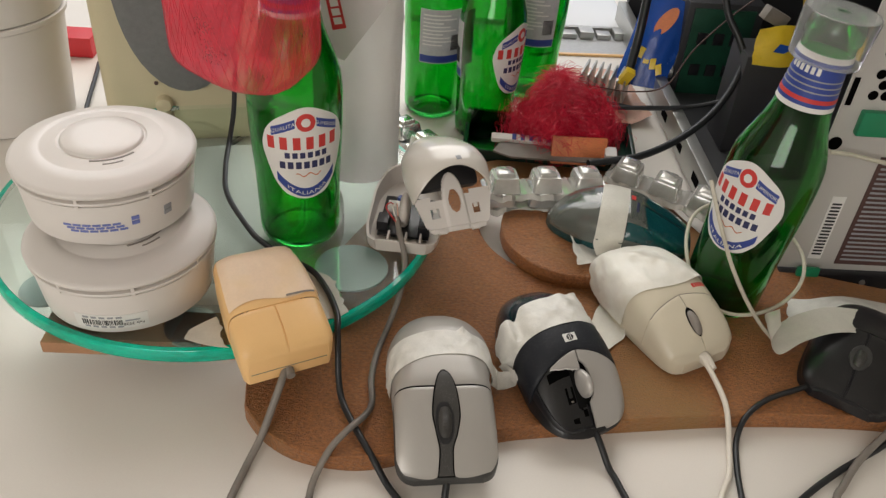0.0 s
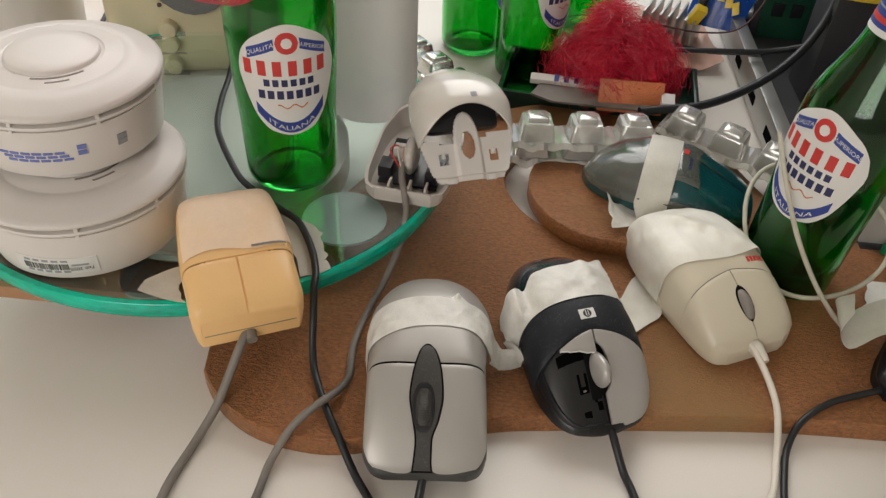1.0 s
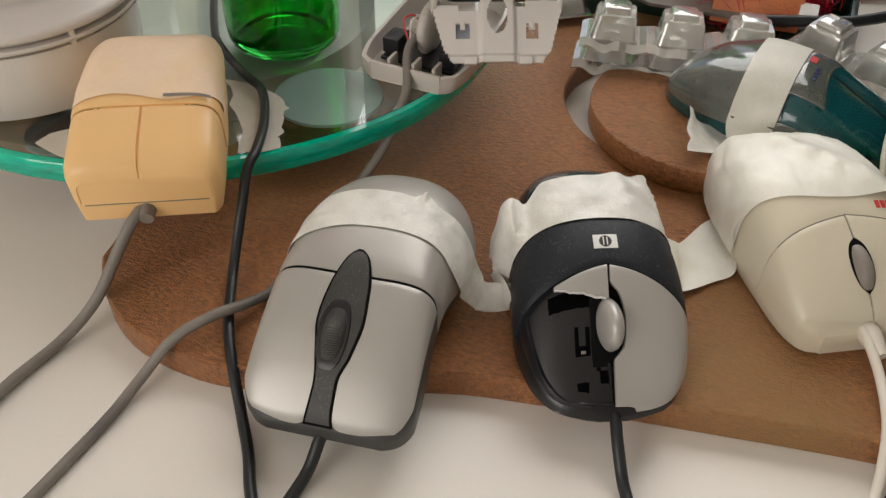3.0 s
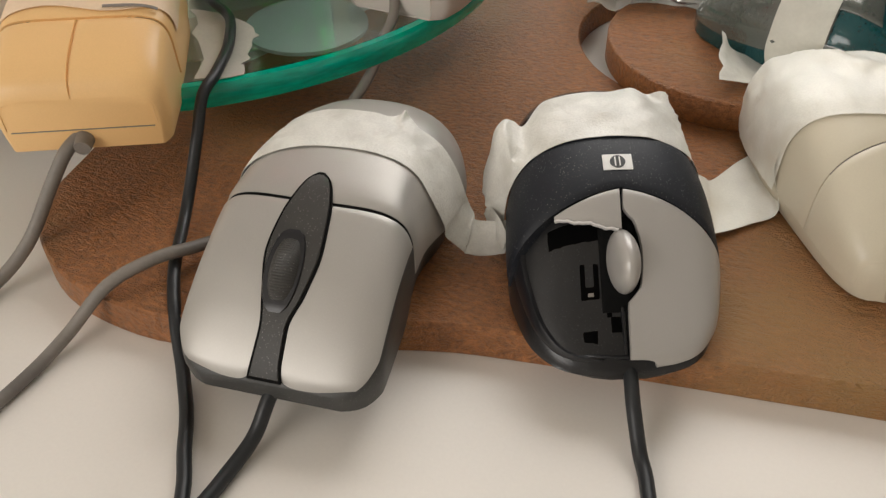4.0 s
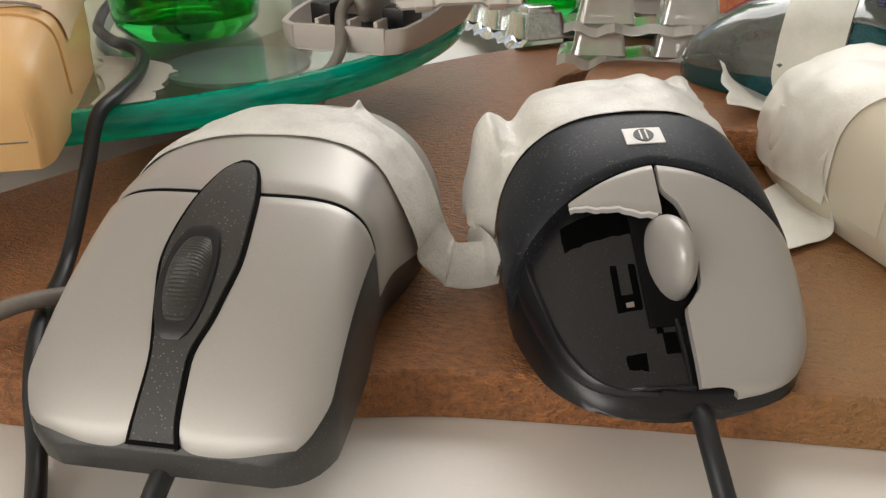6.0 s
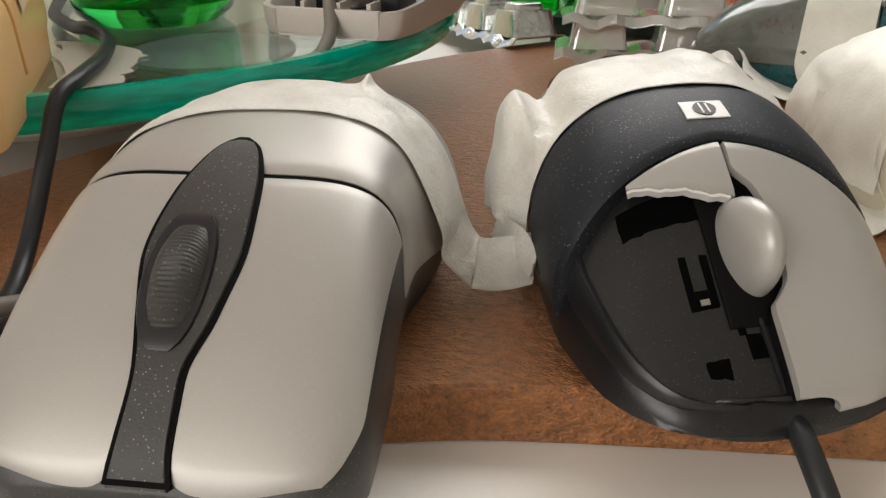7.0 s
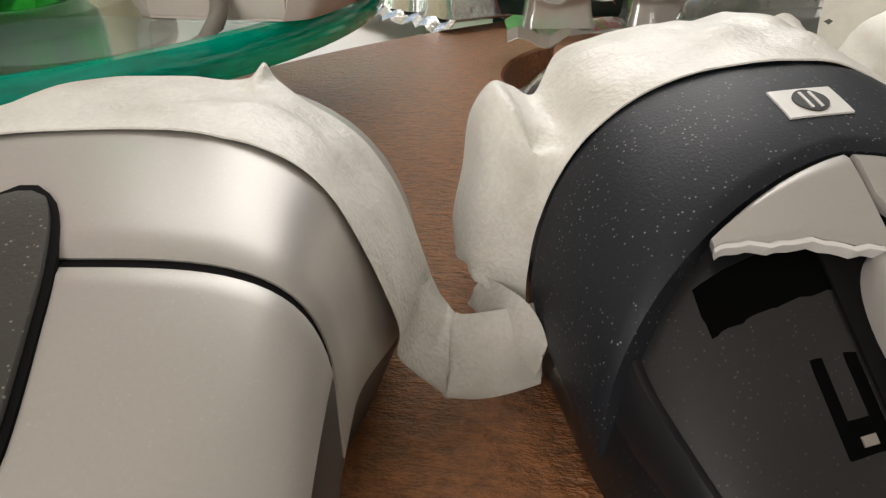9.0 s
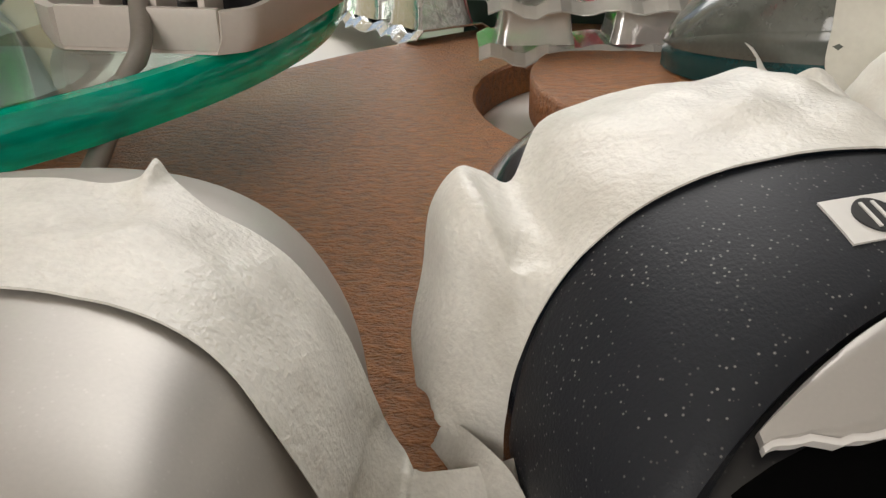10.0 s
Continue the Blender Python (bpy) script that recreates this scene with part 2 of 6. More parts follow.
def smooth_line(points, steps=8):
    """Catmull-Rom points through the given ones."""
    p = [Vector(q) for q in points]
    p = [2 * p[0] - p[1]] + p + [2 * p[-1] - p[-2]]
    out = []
    for i in range(1, len(p) - 2):
        for k in range(steps):
            t = k / steps
            out.append(0.5 * (2 * p[i] + (p[i + 1] - p[i - 1]) * t + (2 * p[i - 1] - 5 * p[i] + 4 * p[i + 1] - p[i + 2]) * t * t
                              + (3 * p[i] - p[i - 1] - 3 * p[i + 1] + p[i + 2]) * t ** 3))
    return out + [p[-2]]


def grid(bm, rows, close_u=False, close_v=False):
    """Faces over a table of points; returns the vertices."""
    vs = [[bm.verts.new(p) for p in row] for row in rows]
    n, k = len(vs), len(vs[0])
    for i in range(n if close_u else n - 1):
        for j in range(k if close_v else k - 1):
            a, b, c, d = vs[i][j], vs[(i + 1) % n][j], vs[(i + 1) % n][(j + 1) % k], vs[i][(j + 1) % k]
            bm.faces.new((a, b, c, d))
    return vs


def sheet(outer, inner):
    """A closed slab between two tables of points of one size."""
    bm = bmesh.new()
    a, b = grid(bm, outer), grid(bm, inner)
    n, k = len(a), len(a[0])
    ring = [(0, j) for j in range(k)] + [(i, k - 1) for i in range(1, n)] + [(n - 1, j) for j in range(k - 2, -1, -1)] + [(i, 0) for i in range(n - 2, 0, -1)]
    for (i, j), (i2, j2) in zip(ring, ring[1:] + ring[:1]):
        bm.faces.new((a[i][j], a[i2][j2], b[i2][j2], b[i][j]))
    return bm


def tube(points, r, sides=10, steps=8, caps=True):
    line = smooth_line(points, steps)
    bm = bmesh.new()
    rows, side = [], None
    for i, p in enumerate(line):
        d = (line[min(i + 1, len(line) - 1)] - line[max(i - 1, 0)]).normalized()
        if side is None:
            side = d.orthogonal().normalized()
        side = (side - d * side.dot(d)).normalized()
        up = d.cross(side)
        rows.append([p + r * (math.cos(2 * math.pi * k / sides) * side + math.sin(2 * math.pi * k / sides) * up) for k in range(sides)])
    vs = grid(bm, rows, close_v=True)
    if caps:
        bm.faces.new(vs[0])
        bm.faces.new(vs[-1])
    return bm


def lathe(profile, sides=48, closed=False):
    """Turns (radius, z) pairs round the z axis."""
    bm = bmesh.new()
    rows = [[(r * math.cos(2 * math.pi * k / sides), r * math.sin(2 * math.pi * k / sides), z) for k in range(sides)] for r, z in profile]
    vs = grid(bm, rows, close_u=closed, close_v=True)
    if not closed:
        bm.faces.new(vs[0])
        bm.faces.new(vs[-1])
    return bm


def block(x0, y0, z0, x1, y1, z1, bevel=0.0, seg=2):
    bm = bmesh.new()
    bmesh.ops.create_cube(bm, size=1, matrix=Matrix.Translation(((x0 + x1) / 2, (y0 + y1) / 2, (z0 + z1) / 2)) @ Matrix.Diagonal((x1 - x0, y1 - y0, z1 - z0, 1)))
    if bevel:
        bmesh.ops.bevel(bm, geom=bm.edges[:], offset=bevel, segments=seg, affect="EDGES", profile=0.6)
    return bm


def slab(outline, z0, z1, bevel=0.0):
    """A plate with the given outline."""
    bm = bmesh.new()
    if bevel:
        c = sum((Vector(p) for p in outline), Vector((0, 0))) / len(outline)
        small = []
        for i, p in enumerate(outline):
            a, b = Vector(outline[i - 1]), Vector(outline[(i + 1) % len(outline)])
            t = (b - a).normalized()
            nrm = Vector((t.y, -t.x))
            if nrm.dot(Vector(p) - c) < 0:
                nrm = -nrm
            small.append(Vector(p) - nrm * bevel)
        levels = [(small, z0), (outline, z0 + bevel), (outline, z1 - bevel), (small, z1)]
    else:
        levels = [(outline, z0), (outline, z1)]
    vs = grid(bm, [[(p[0], p[1], z) for p in o] for o, z in levels], close_v=True)
    bm.faces.new(vs[0])
    bm.faces.new(vs[-1])
    return bm


def merge(*bms):
    out = bmesh.new()
    for b in bms:
        me = bpy.data.meshes.new("tmp")
        b.to_mesh(me)
        b.free()
        out.from_mesh(me)
        bpy.data.meshes.remove(me)
    return out


def moved(bm, m):
    bmesh.ops.transform(bm, matrix=m, verts=bm.verts)
    return bm


class Shell:
    """The upper surface of a mouse: y runs from its cable end to its back, x across."""

    def __init__(self, length, half, top, rim, n=3.0):
        self.length, self.half, self.top, self.rim = length, half, top, rim
        self.shift = lambda u: 0.0
        self.n = n if callable(n) else (lambda u: n)

    def raw(self, u, f):
        f = max(-1.0, min(1.0, f))
        u = max(0.0, min(self.length, u))
        zb, zc = self.rim(u), self.top(u)
        return Vector((self.shift(u) + self.half(u) * f, u, zb + (zc - zb) * (1 - abs(f) ** self.n(u)) ** (1 / self.n(u))))

    def at(self, u, f, off=0.0):
        p = self.raw(u, f)
        if off:
            e = 0.0008
            du = self.raw(u + e, f) - self.raw(u - e, f)
            df = self.raw(u, min(1, f + 0.02)) - self.raw(u, max(-1, f - 0.02))
            nrm = df.cross(du)
            if nrm.length > 1e-12:
                nrm.normalize()
                if nrm.z < 0:
                    nrm = -nrm
                p = p + nrm * off
        return p

    def patch(self, u0, u1, f0, f1, off=0.0, thick=0.0012, nu=28, nv=28, bevel=0.0004, rumple=0.0, seed=0.0, ease=True):
        """A solid piece of the skin. u0, u1: functions of 0..1 across; f0, f1: functions of u."""
        outer, inner = [], []
        for i in range(nu + 1):
            s = i / nu
            row, low = [], []
            for j in range(nv + 1):
                t = 0.5 - 0.5 * math.cos(math.pi * j / nv) if ease else j / nv
                u = u0(t) + (u1(t) - u0(t)) * s
                f = f0(u) + (f1(u) - f0(u)) * t
                edge = 0 if i in (0, nu) or j in (0, nv) else 1
                rise = off(u) if callable(off) else off
                o = rise - (0 if edge else bevel)
                p = self.at(u, f, o)
                if rumple:
                    p = p + Vector((0, 0, 1)) * rumple * (noise.noise(Vector((p.x * 130 + seed, p.y * 130, seed))) + 0.5 * noise.noise(Vector((p.x * 420, p.y * 420 + seed, seed))))
                row.append(p)
                low.append(self.at(u, f, rise - thick))
            outer.append(row)
            inner.append(low)
        return sheet(outer, inner)

    def body(self, bottom, foot, off=-0.001, u_from=0.0, cap=None, nu=40, na=28, foot_right=None):
        """The closed body under the skin, down to z = bottom. foot: its half width there, as a share."""
        bm = bmesh.new()
        rows = []
        for i in range(nu + 1):
            u = u_from + (self.length - u_from) * (0.5 - 0.5 * math.cos(math.pi * i / nu))
            uc = max(u, 0)
            w = self.half(uc)
            c = self.shift(uc)
            row = [Vector((c - w * foot(uc), u, bottom))]
            for k in range(na + 1):
                a = -math.pi / 2 + math.pi * k / na
                f = math.sin(a)
                p = self.at(uc, f, 0)
                z = p.z + off
                if cap:
                    z = min(z, cap(u))
                row.append(Vector((c + (p.x - c) * (1 - 0.0006 / max(w, 0.002)), u, max(z, bottom + 0.001))))
            row.append(Vector((c + w * (foot_right or foot)(uc), u, bottom)))
            rows.append(row)
        vs = grid(bm, rows, close_v=True)
        bm.faces.new(vs[0])
        bm.faces.new(vs[-1])
        return bm


def const(v):
    return lambda _: v


def strip(stations, cross=6, steps=6, thick=0.00025, rumple=0.0004, seed=0.0, ragged=0.0):
    """A tape through stations, each a list of points from its one edge to its other."""
    k = len(stations[0])
    lines = [smooth_line([s[j] for s in stations], steps) for j in range(k)]
    outer, inner = [], []
    for i in range(len(lines[0])):
        across = smooth_line([lines[j][i] for j in range(k)], cross)
        ahead = lines[k // 2][min(i + 1, len(lines[0]) - 1)] - lines[k // 2][max(i - 1, 0)]
        up = (across[-1] - across[0]).cross(ahead)
        up = up.normalized() if up.length > 1e-9 else Vector((0, 0, 1))
        up = -up if up.z < 0 else up
        row, low = [], []
        for j, p in enumerate(across):
            calm = 1 - 0.85 * abs(2 * j / (len(across) - 1) - 1) ** 3
            q = p + calm * Vector((noise.noise(p * 140 + Vector((seed, 0, 0))), noise.noise(p * 140 + Vector((0, seed + 9, 0))), noise.noise(p * 140 + Vector((0, 0, seed + 5))))) * rumple
            q = q + Vector((0, 0, 1)) * calm * rumple * 0.4 * noise.noise(p * 500 + Vector((seed, seed, 0)))
            crease = abs(noise.noise(p * 62 + Vector((seed, 0, 2)))) + 0.25 * abs(noise.noise(p * 170 + Vector((2, seed, 0))))
            q = q + up * calm * rumple * 1.5 * (0.42 - crease)
            if ragged and i in (0, len(lines[0]) - 1):
                q = q + (across[-1] - across[0]).cross(Vector((0, 0, 1))).normalized() * ragged * noise.noise(p * 900 + Vector((seed, 3, 1)))
            row.append(q)
            low.append(q - Vector((0, 0, thick)))
        outer.append(row)
        inner.append(low)
    return sheet(outer, inner)

# ---------------------------------------------------------------- room
RX0, RX1, RY0, RY1, RZ0, RZ1 = -1.9, 2.1, -2.2, 1.33, -0.75, 2.0
single("floor", block(RX0, RY0, RZ0 - 0.1, RX1, RY1, RZ0), FLOOR, "brown wooden floor under the table", "floor", kind="structure")
single("ceiling", block(RX0, RY0, RZ1, RX1, RY1, RZ1 + 0.1), WALL, "plain white ceiling", "ceiling", kind="structure")
# The opening in the south wall is unseen, added for the fill lamp
single("wall_south", merge(block(RX0, RY0 - 0.1, RZ0, RX1, RY0, 0.5), block(RX0, RY0 - 0.1, 1.8, RX1, RY0, RZ1), block(RX0, RY0 - 0.1, 0.5, -1.85, RY0, 1.8), block(-0.15, RY0 - 0.1, 0.5, RX1, RY0, 1.8)), WALL, "cream wall with an added opening for the fill light", "wall", kind="structure")
single("wall_west", block(RX0 - 0.1, RY0, RZ0, RX0, RY1, RZ1), WALL, "plain cream wall", "wall", kind="structure")
single("wall_east", block(RX1, RY0, RZ0, RX1 + 0.1, RY1, RZ1), WALL, "plain cream wall", "wall", kind="structure")
single("wall_north", merge(block(RX0, RY1, RZ0, RX1, RY1 + 0.12, 0.03), block(RX0, RY1, 1.7, RX1, RY1 + 0.12, RZ1),
                           block(RX0, RY1, 0.03, -0.8, RY1 + 0.12, 1.7), block(0.8, RY1, 0.03, RX1, RY1 + 0.12, 1.7)),
       WALL, "cream wall with a wide window opening", "wall", kind="structure")

# ---------------------------------------------------------------- table
table = thing("table", "white laminated table with scattered electronics on it", "table", pose(0, 0, 0))
part("tabletop", block(-1.0, -0.25, -0.03, 1.3, 1.25, 0.0, 0.002), WHITE_TABLE, table)
for lx, ly in ((-0.95, -0.2), (1.25, -0.2), (-0.95, 1.2), (1.25, 1.2)):
    part("leg", block(lx - 0.025, ly - 0.025, -0.75, lx + 0.025, ly + 0.025, -0.03, 0.003), STEEL, table)

# ---------------------------------------------------------------- MDF board with its round cut-out
HX, HY, HR = 0.121, 0.534, 0.0635
outline = [(p.x, p.y) for p in smooth_line([
    (-0.090, 0.335, 0), (-0.077, 0.319, 0), (-0.058, 0.3065, 0), (-0.035, 0.301, 0), (-0.012, 0.3015, 0), (0.020, 0.311, 0), (0.058, 0.3235, 0),
    (0.083, 0.3285, 0), (0.145, 0.3365, 0), (0.210, 0.3435, 0), (0.276, 0.3455, 0), (0.330, 0.343, 0), (0.400, 0.338, 0), (0.470, 0.345, 0), (0.500, 0.385, 0),
    (0.480, 0.440, 0), (0.420, 0.458, 0), (0.356, 0.460, 0), (0.290, 0.459, 0), (0.262, 0.480, 0), (0.232, 0.545, 0), (0.200, 0.610, 0), (0.140, 0.642, 0), (0.070, 0.630, 0), (0.020, 0.590, 0),
    (-0.020, 0.540, 0), (-0.050, 0.480, 0), (-0.075, 0.420, 0), (-0.095, 0.375, 0)], 6)]
mdf_board = thing("mdf_board", "thick brown MDF board with curved edges and a round hole", "board", pose(0, 0, 0))


def pierced(outer, cx, cy, r, z0, z1, n=64):
    """A slab with a round hole: a fan of quads from the hole to the outline."""
    bm = bmesh.new()
    pts = []
    for k in range(n * 2):
        a = 2 * math.pi * k / (n * 2)
        d = Vector((math.cos(a), math.sin(a)))
        best = 0.02
        for i in range(len(outer)):
            p, q = Vector(outer[i - 1]), Vector(outer[i])
            e = q - p
            den = d.x * e.y - d.y * e.x
            if abs(den) > 1e-12:
                w = p - Vector((cx, cy))
                t = (w.x * e.y - w.y * e.x) / den
                s = (w.x * d.y - w.y * d.x) / den
                if t > 0 and -1e-6 <= s <= 1 + 1e-6:
                    best = max(best, t)
        pts.append((d, best))
    rows = []
    b = 0.0009
    for rad, z in ((lambda d, t: r + b, z1), (lambda d, t: t - b, z1), (lambda d, t: t, z1 - b), (lambda d, t: t, z0), (lambda d, t: r, z0), (lambda d, t: r, z1 - b)):
        rows.append([(cx + d.x * rad(d, t), cy + d.y * rad(d, t), z) for d, t in pts])
    grid(bm, rows, close_u=True, close_v=True)
    return bm


part("board_body", pierced(outline, HX, HY, HR, 0.0003, 0.012, 150), MDF, mdf_board, smooth=False)
single("mdf_disc", slab([(0.1295 + 0.0565 * math.cos(a / 64 * 2 * math.pi), 0.5135 + 0.0565 * math.sin(a / 64 * 2 * math.pi)) for a in range(64)], 0.0122, 0.0240, 0.0008),
       MDF, "brown MDF disc lying on the board over its hole", "disc")

# ---------------------------------------------------------------- glass plate
PCX, PCY, PR, PZ0, PZ1 = -0.134, 0.502, 0.157, 0.035, 0.0440
plate = thing("glass_plate", "round clear glass plate with a bright green edge", "glass plate", pose(PCX, PCY, 0))
pane = part("pane", lathe([(PR - 0.0045, PZ0), (PR - 0.0045, PZ1)], 96), PLATE, plate)
pane.visible_shadow = False
part("edge", lathe([(PR - 0.0043, PZ0), (PR - 0.0012, PZ0), (PR, PZ0 + 0.002), (PR, PZ1 - 0.002), (PR - 0.0012, PZ1), (PR - 0.0043, PZ1)], 128, closed=True), PLATE_RIM, plate, "bright teal-green cut edge")
part("foot", lathe([(0.085, 0.0125), (0.088, 0.015), (0.088, 0.033), (0.085, 0.0348)], 64), GREY_PL, plate, "grey round foot under the glass")
for px, py, pr in ((-0.126, 0.373, 0.0172), (-0.222, 0.402, 0.0172), (-0.035, 0.437, 0.0245)):
    part("rubber_pad", moved(lathe([(pr - 0.0007, 0.0328), (pr, 0.0332), (pr, 0.0346), (pr - 0.0007, 0.0348)], 48), pose(px - PCX, py - PCY, 0)), PAD_GREEN, plate, "dull grey-green pad under the glass")
part("wooden_strip", moved(block(-0.212, 0.358, 0.0265, -0.085, 0.386, 0.0348, 0.0008), pose(-PCX, -PCY, 0)), MDF_EDGE, plate, "thin brown strip glued under the glass")

# ---------------------------------------------------------------- silver mouse
SMM = pose(0.0300, 0.2835, 0.0, 0, 0, 5.65)
SM = Shell(0.1175,
           curve((0, 0.0190), (0.002, 0.0245), (0.005, 0.0275), (0.010, 0.0294), (0.03, 0.0290), (0.05, 0.0288), (0.07, 0.0312), (0.083, 0.0315), (0.094, 0.0288), (0.103, 0.0246), (0.110, 0.0187), (0.115, 0.0110), (0.1175, 0.002)),
           curve((0, 0.0178), (0.0012, 0.0198), (0.004, 0.0232), (0.008, 0.0274), (0.014, 0.0330), (0.024, 0.0406), (0.039, 0.0480), (0.050, 0.0511), (0.065, 0.0532), (0.078, 0.0532), (0.092, 0.0500), (0.104, 0.0432), (0.112, 0.0350), (0.1175, 0.0260)),
           curve((0, 0.0168), (0.02, 0.0222), (0.045, 0.0265), (0.07, 0.0240), (0.1175, 0.0200)), curve((0, 4.0), (0.04, 4.2), (0.07, 2.8), (0.1175, 2.2)))
SM.shift = curve((0, 0), (0.05, 0), (0.08, 0.0018), (0.1175, 0.0022))
silver_mouse = thing("computer_mouse", "silver mouse with a black scroll pad, taped to the board", "computer mouse", SMM)
sm_seam = lambda t: 0.0405 + 0.0012 * (2 * t - 1) ** 2
pl = curve((-0.001, -0.0058), (0.004, -0.0047), (0.010, -0.0040), (0.017, -0.0054), (0.026, -0.0072), (0.036, -0.0060), (0.043, -0.0042), (0.0470, -0.0027), (0.0487, -0.0015), (0.0493, -0.0001))
pr = curve((-0.001, 0.0036), (0.004, 0.0024), (0.010, 0.0024), (0.017, 0.0052), (0.026, 0.0072), (0.036, 0.0064), (0.043, 0.0048), (0.0470, 0.0031), (0.0487, 0.0017), (0.0493, 0.0001))
fl = lambda u: pl(u) / SM.half(max(u, 0))
fr = lambda u: pr(u) / SM.half(max(u, 0))
part("body", SM.body(0.0128, curve((0, 0.93), (0.03, 0.96), (0.06, 0.93), (0.1175, 0.9)), off=-0.0009, u_from=0.0004,
                     cap=curve((0.0, 0.0172), (0.003, 0.0215), (0.02, 0.06)), foot_right=curve((0, 0.97), (0.03, 0.95), (0.06, 0.84), (0.085, 0.86), (0.1175, 0.9))), DARK, silver_mouse, "dark grey plastic base")
part("palm_rest", SM.patch(lambda t: sm_seam(t) + 0.0005, const(0.1174), const(-1), const(1), 0, 0.0014, 44, 40), SILVER, silver_mouse)
sm_side = lambda u: 0.958 + 0.032 * min(1.0, max(0.0, (u - 0.002) / 0.04))
part("left_button", SM.patch(lambda t: 0.0002 + 0.0020 * (1 - t) ** 5 + 0.0008 * t ** 12, lambda t: sm_seam(t / 2 * 0.85) - 0.0005, lambda u: -sm_side(u), lambda u: fl(u) - 0.026, 0, 0.0014, 34, 26), SILVER, silver_mouse)
part("right_button", SM.patch(lambda t: 0.0002 + 0.0020 * t ** 5 + 0.0008 * (1 - t) ** 12, lambda t: sm_seam(0.5 + (0.15 + 0.85 * t) / 2) - 0.0005, lambda u: fr(u) + 0.026, sm_side, 0, 0.0014, 34, 26), SILVER, silver_mouse)
# Dark strip laid in the seam, so its shade comes from colour
part("seam_line", SM.patch(lambda t: sm_seam(t) - 0.0010, lambda t: sm_seam(t) + 0.0010, const(-0.99), const(0.99), -0.0006, 0.0008, 4, 40, 0.0), GAP, silver_mouse)
part("pad_groove", SM.patch(const(0.0006), const(0.0500), lambda u: fl(u) - 0.026, lambda u: fr(u) + 0.026, 0.0003, 0.002, 36, 14, 0.0), GAP, silver_mouse)
part("scroll_pad", SM.patch(const(0.0004), const(0.0491), lambda u: fl(u), lambda u: fr(u), curve((0.0, 0.0003), (0.004, 0.0006), (0.012, 0.0008), (0.044, 0.0008), (0.0491, 0.0005)), 0.0022, 40, 14, 0.0002), PAD, silver_mouse, "dusty black rubber scroll pad")


def ribbed_wheel(r, half, ribs, depth, squash=0.35):
    bm = bmesh.new()
    rows = []
    for i in range(ribs * 4):
        a = 2 * math.pi * i / (ribs * 4)
        rr = r - depth * (0.5 + 0.5 * math.cos(ribs * a))
        row = []
        for k in range(9):
            x = -1 + k / 4
            q = rr * (1 - squash * abs(x) ** 3)
            row.append((x * half, q * math.cos(a), q * math.sin(a)))
        rows.append(row)
    vs = grid(bm, rows, close_u=True)
    for c in (0, -1):
        bm.faces.new([v[c] for v in vs])
    return bm


wheel_ring = lambda u: 0.0042 * max(0.0, 1 - ((u - 0.0222) / 0.0094) ** 2) ** 0.5
part("wheel_well", SM.patch(const(0.0129), const(0.0315), lambda u: (-wheel_ring(u) - 0.0010 - 0.0012) / 0.0295, lambda u: (wheel_ring(u) + 0.0010 - 0.0012) / 0.0295, 0.0013, 0.002, 20, 10, 0.0003), BLACK, silver_mouse)
wh = part("scroll_wheel", moved(ribbed_wheel(0.0130, 0.0046, 104, 0.0002), pose(-0.0010, 0.0268, 0.0319)), PAD, silver_mouse, "ribbed black scroll wheel")

# ---------------------------------------------------------------- silver and black mouse with a broken button
HMM = pose(0.1175, 0.3215, 0.0, 0, 0, 22.0)
HM = Shell(0.115,
           curve((0, 0.0060), (0.001, 0.0125), (0.003, 0.0180), (0.006, 0.0218), (0.012, 0.0258), (0.02, 0.0285), (0.03, 0.0303), (0.04, 0.0302), (0.055, 0.0294), (0.07, 0.0285), (0.085, 0.0260), (0.097, 0.0212), (0.106, 0.0150), (0.112, 0.0085), (0.115, 0.001)),
           curve((0, 0.0200), (0.004, 0.0235), (0.0146, 0.0315), (0.025, 0.0395), (0.038, 0.0487), (0.045, 0.0514), (0.054, 0.0534), (0.068, 0.0548), (0.08, 0.0535), (0.094, 0.0465), (0.106, 0.0350), (0.115, 0.0200)),
           curve((0, 0.0165), (0.03, 0.0205), (0.05, 0.0225), (0.08, 0.0205), (0.115, 0.0165)), 2.6)
HM.shift = curve((0, 0), (0.03, 0.0004), (0.055, 0.0013), (0.085, 0.001), (0.115, 0))
chipped_mouse = thing("computer_mouse", "silver and black mouse with one button broken off", "computer mouse", HMM)
band_edge = lambda t: 0.0382 - 0.0085 * abs(2 * t - 1) ** 1.25
part("body", HM.body(0.0128, curve((0, 0.80), (0.03, 0.84), (0.115, 0.80)), off=-0.0046, u_from=0.0,
                     cap=curve((0.0, 0.0165), (0.004, 0.03), (0.02, 0.06))), INNER, chipped_mouse, "exposed black plastic chassis")
part("rear_shell", HM.patch(const(0.0555), const(0.1149), const(-1), const(1), 0, 0.0014, 40, 40), BLUEBLACK, chipped_mouse, "glossy blue-black back")
part("rubber_band", HM.patch(lambda t: band_edge(t), const(0.0562), const(-1), const(1), 0.0003, 0.0045, 20, 44, 0.0006), RUBBER, chipped_mouse, "dusty black rubber band")
chan = curve((0, 0.0000), (0.0120, 0.0004), (0.0135, 0.0020), (0.016, 0.0042), (0.023, 0.0050), (0.0295, 0.0036), (0.0320, 0.0012), (0.0330, 0.0006), (0.039, 0.0009))
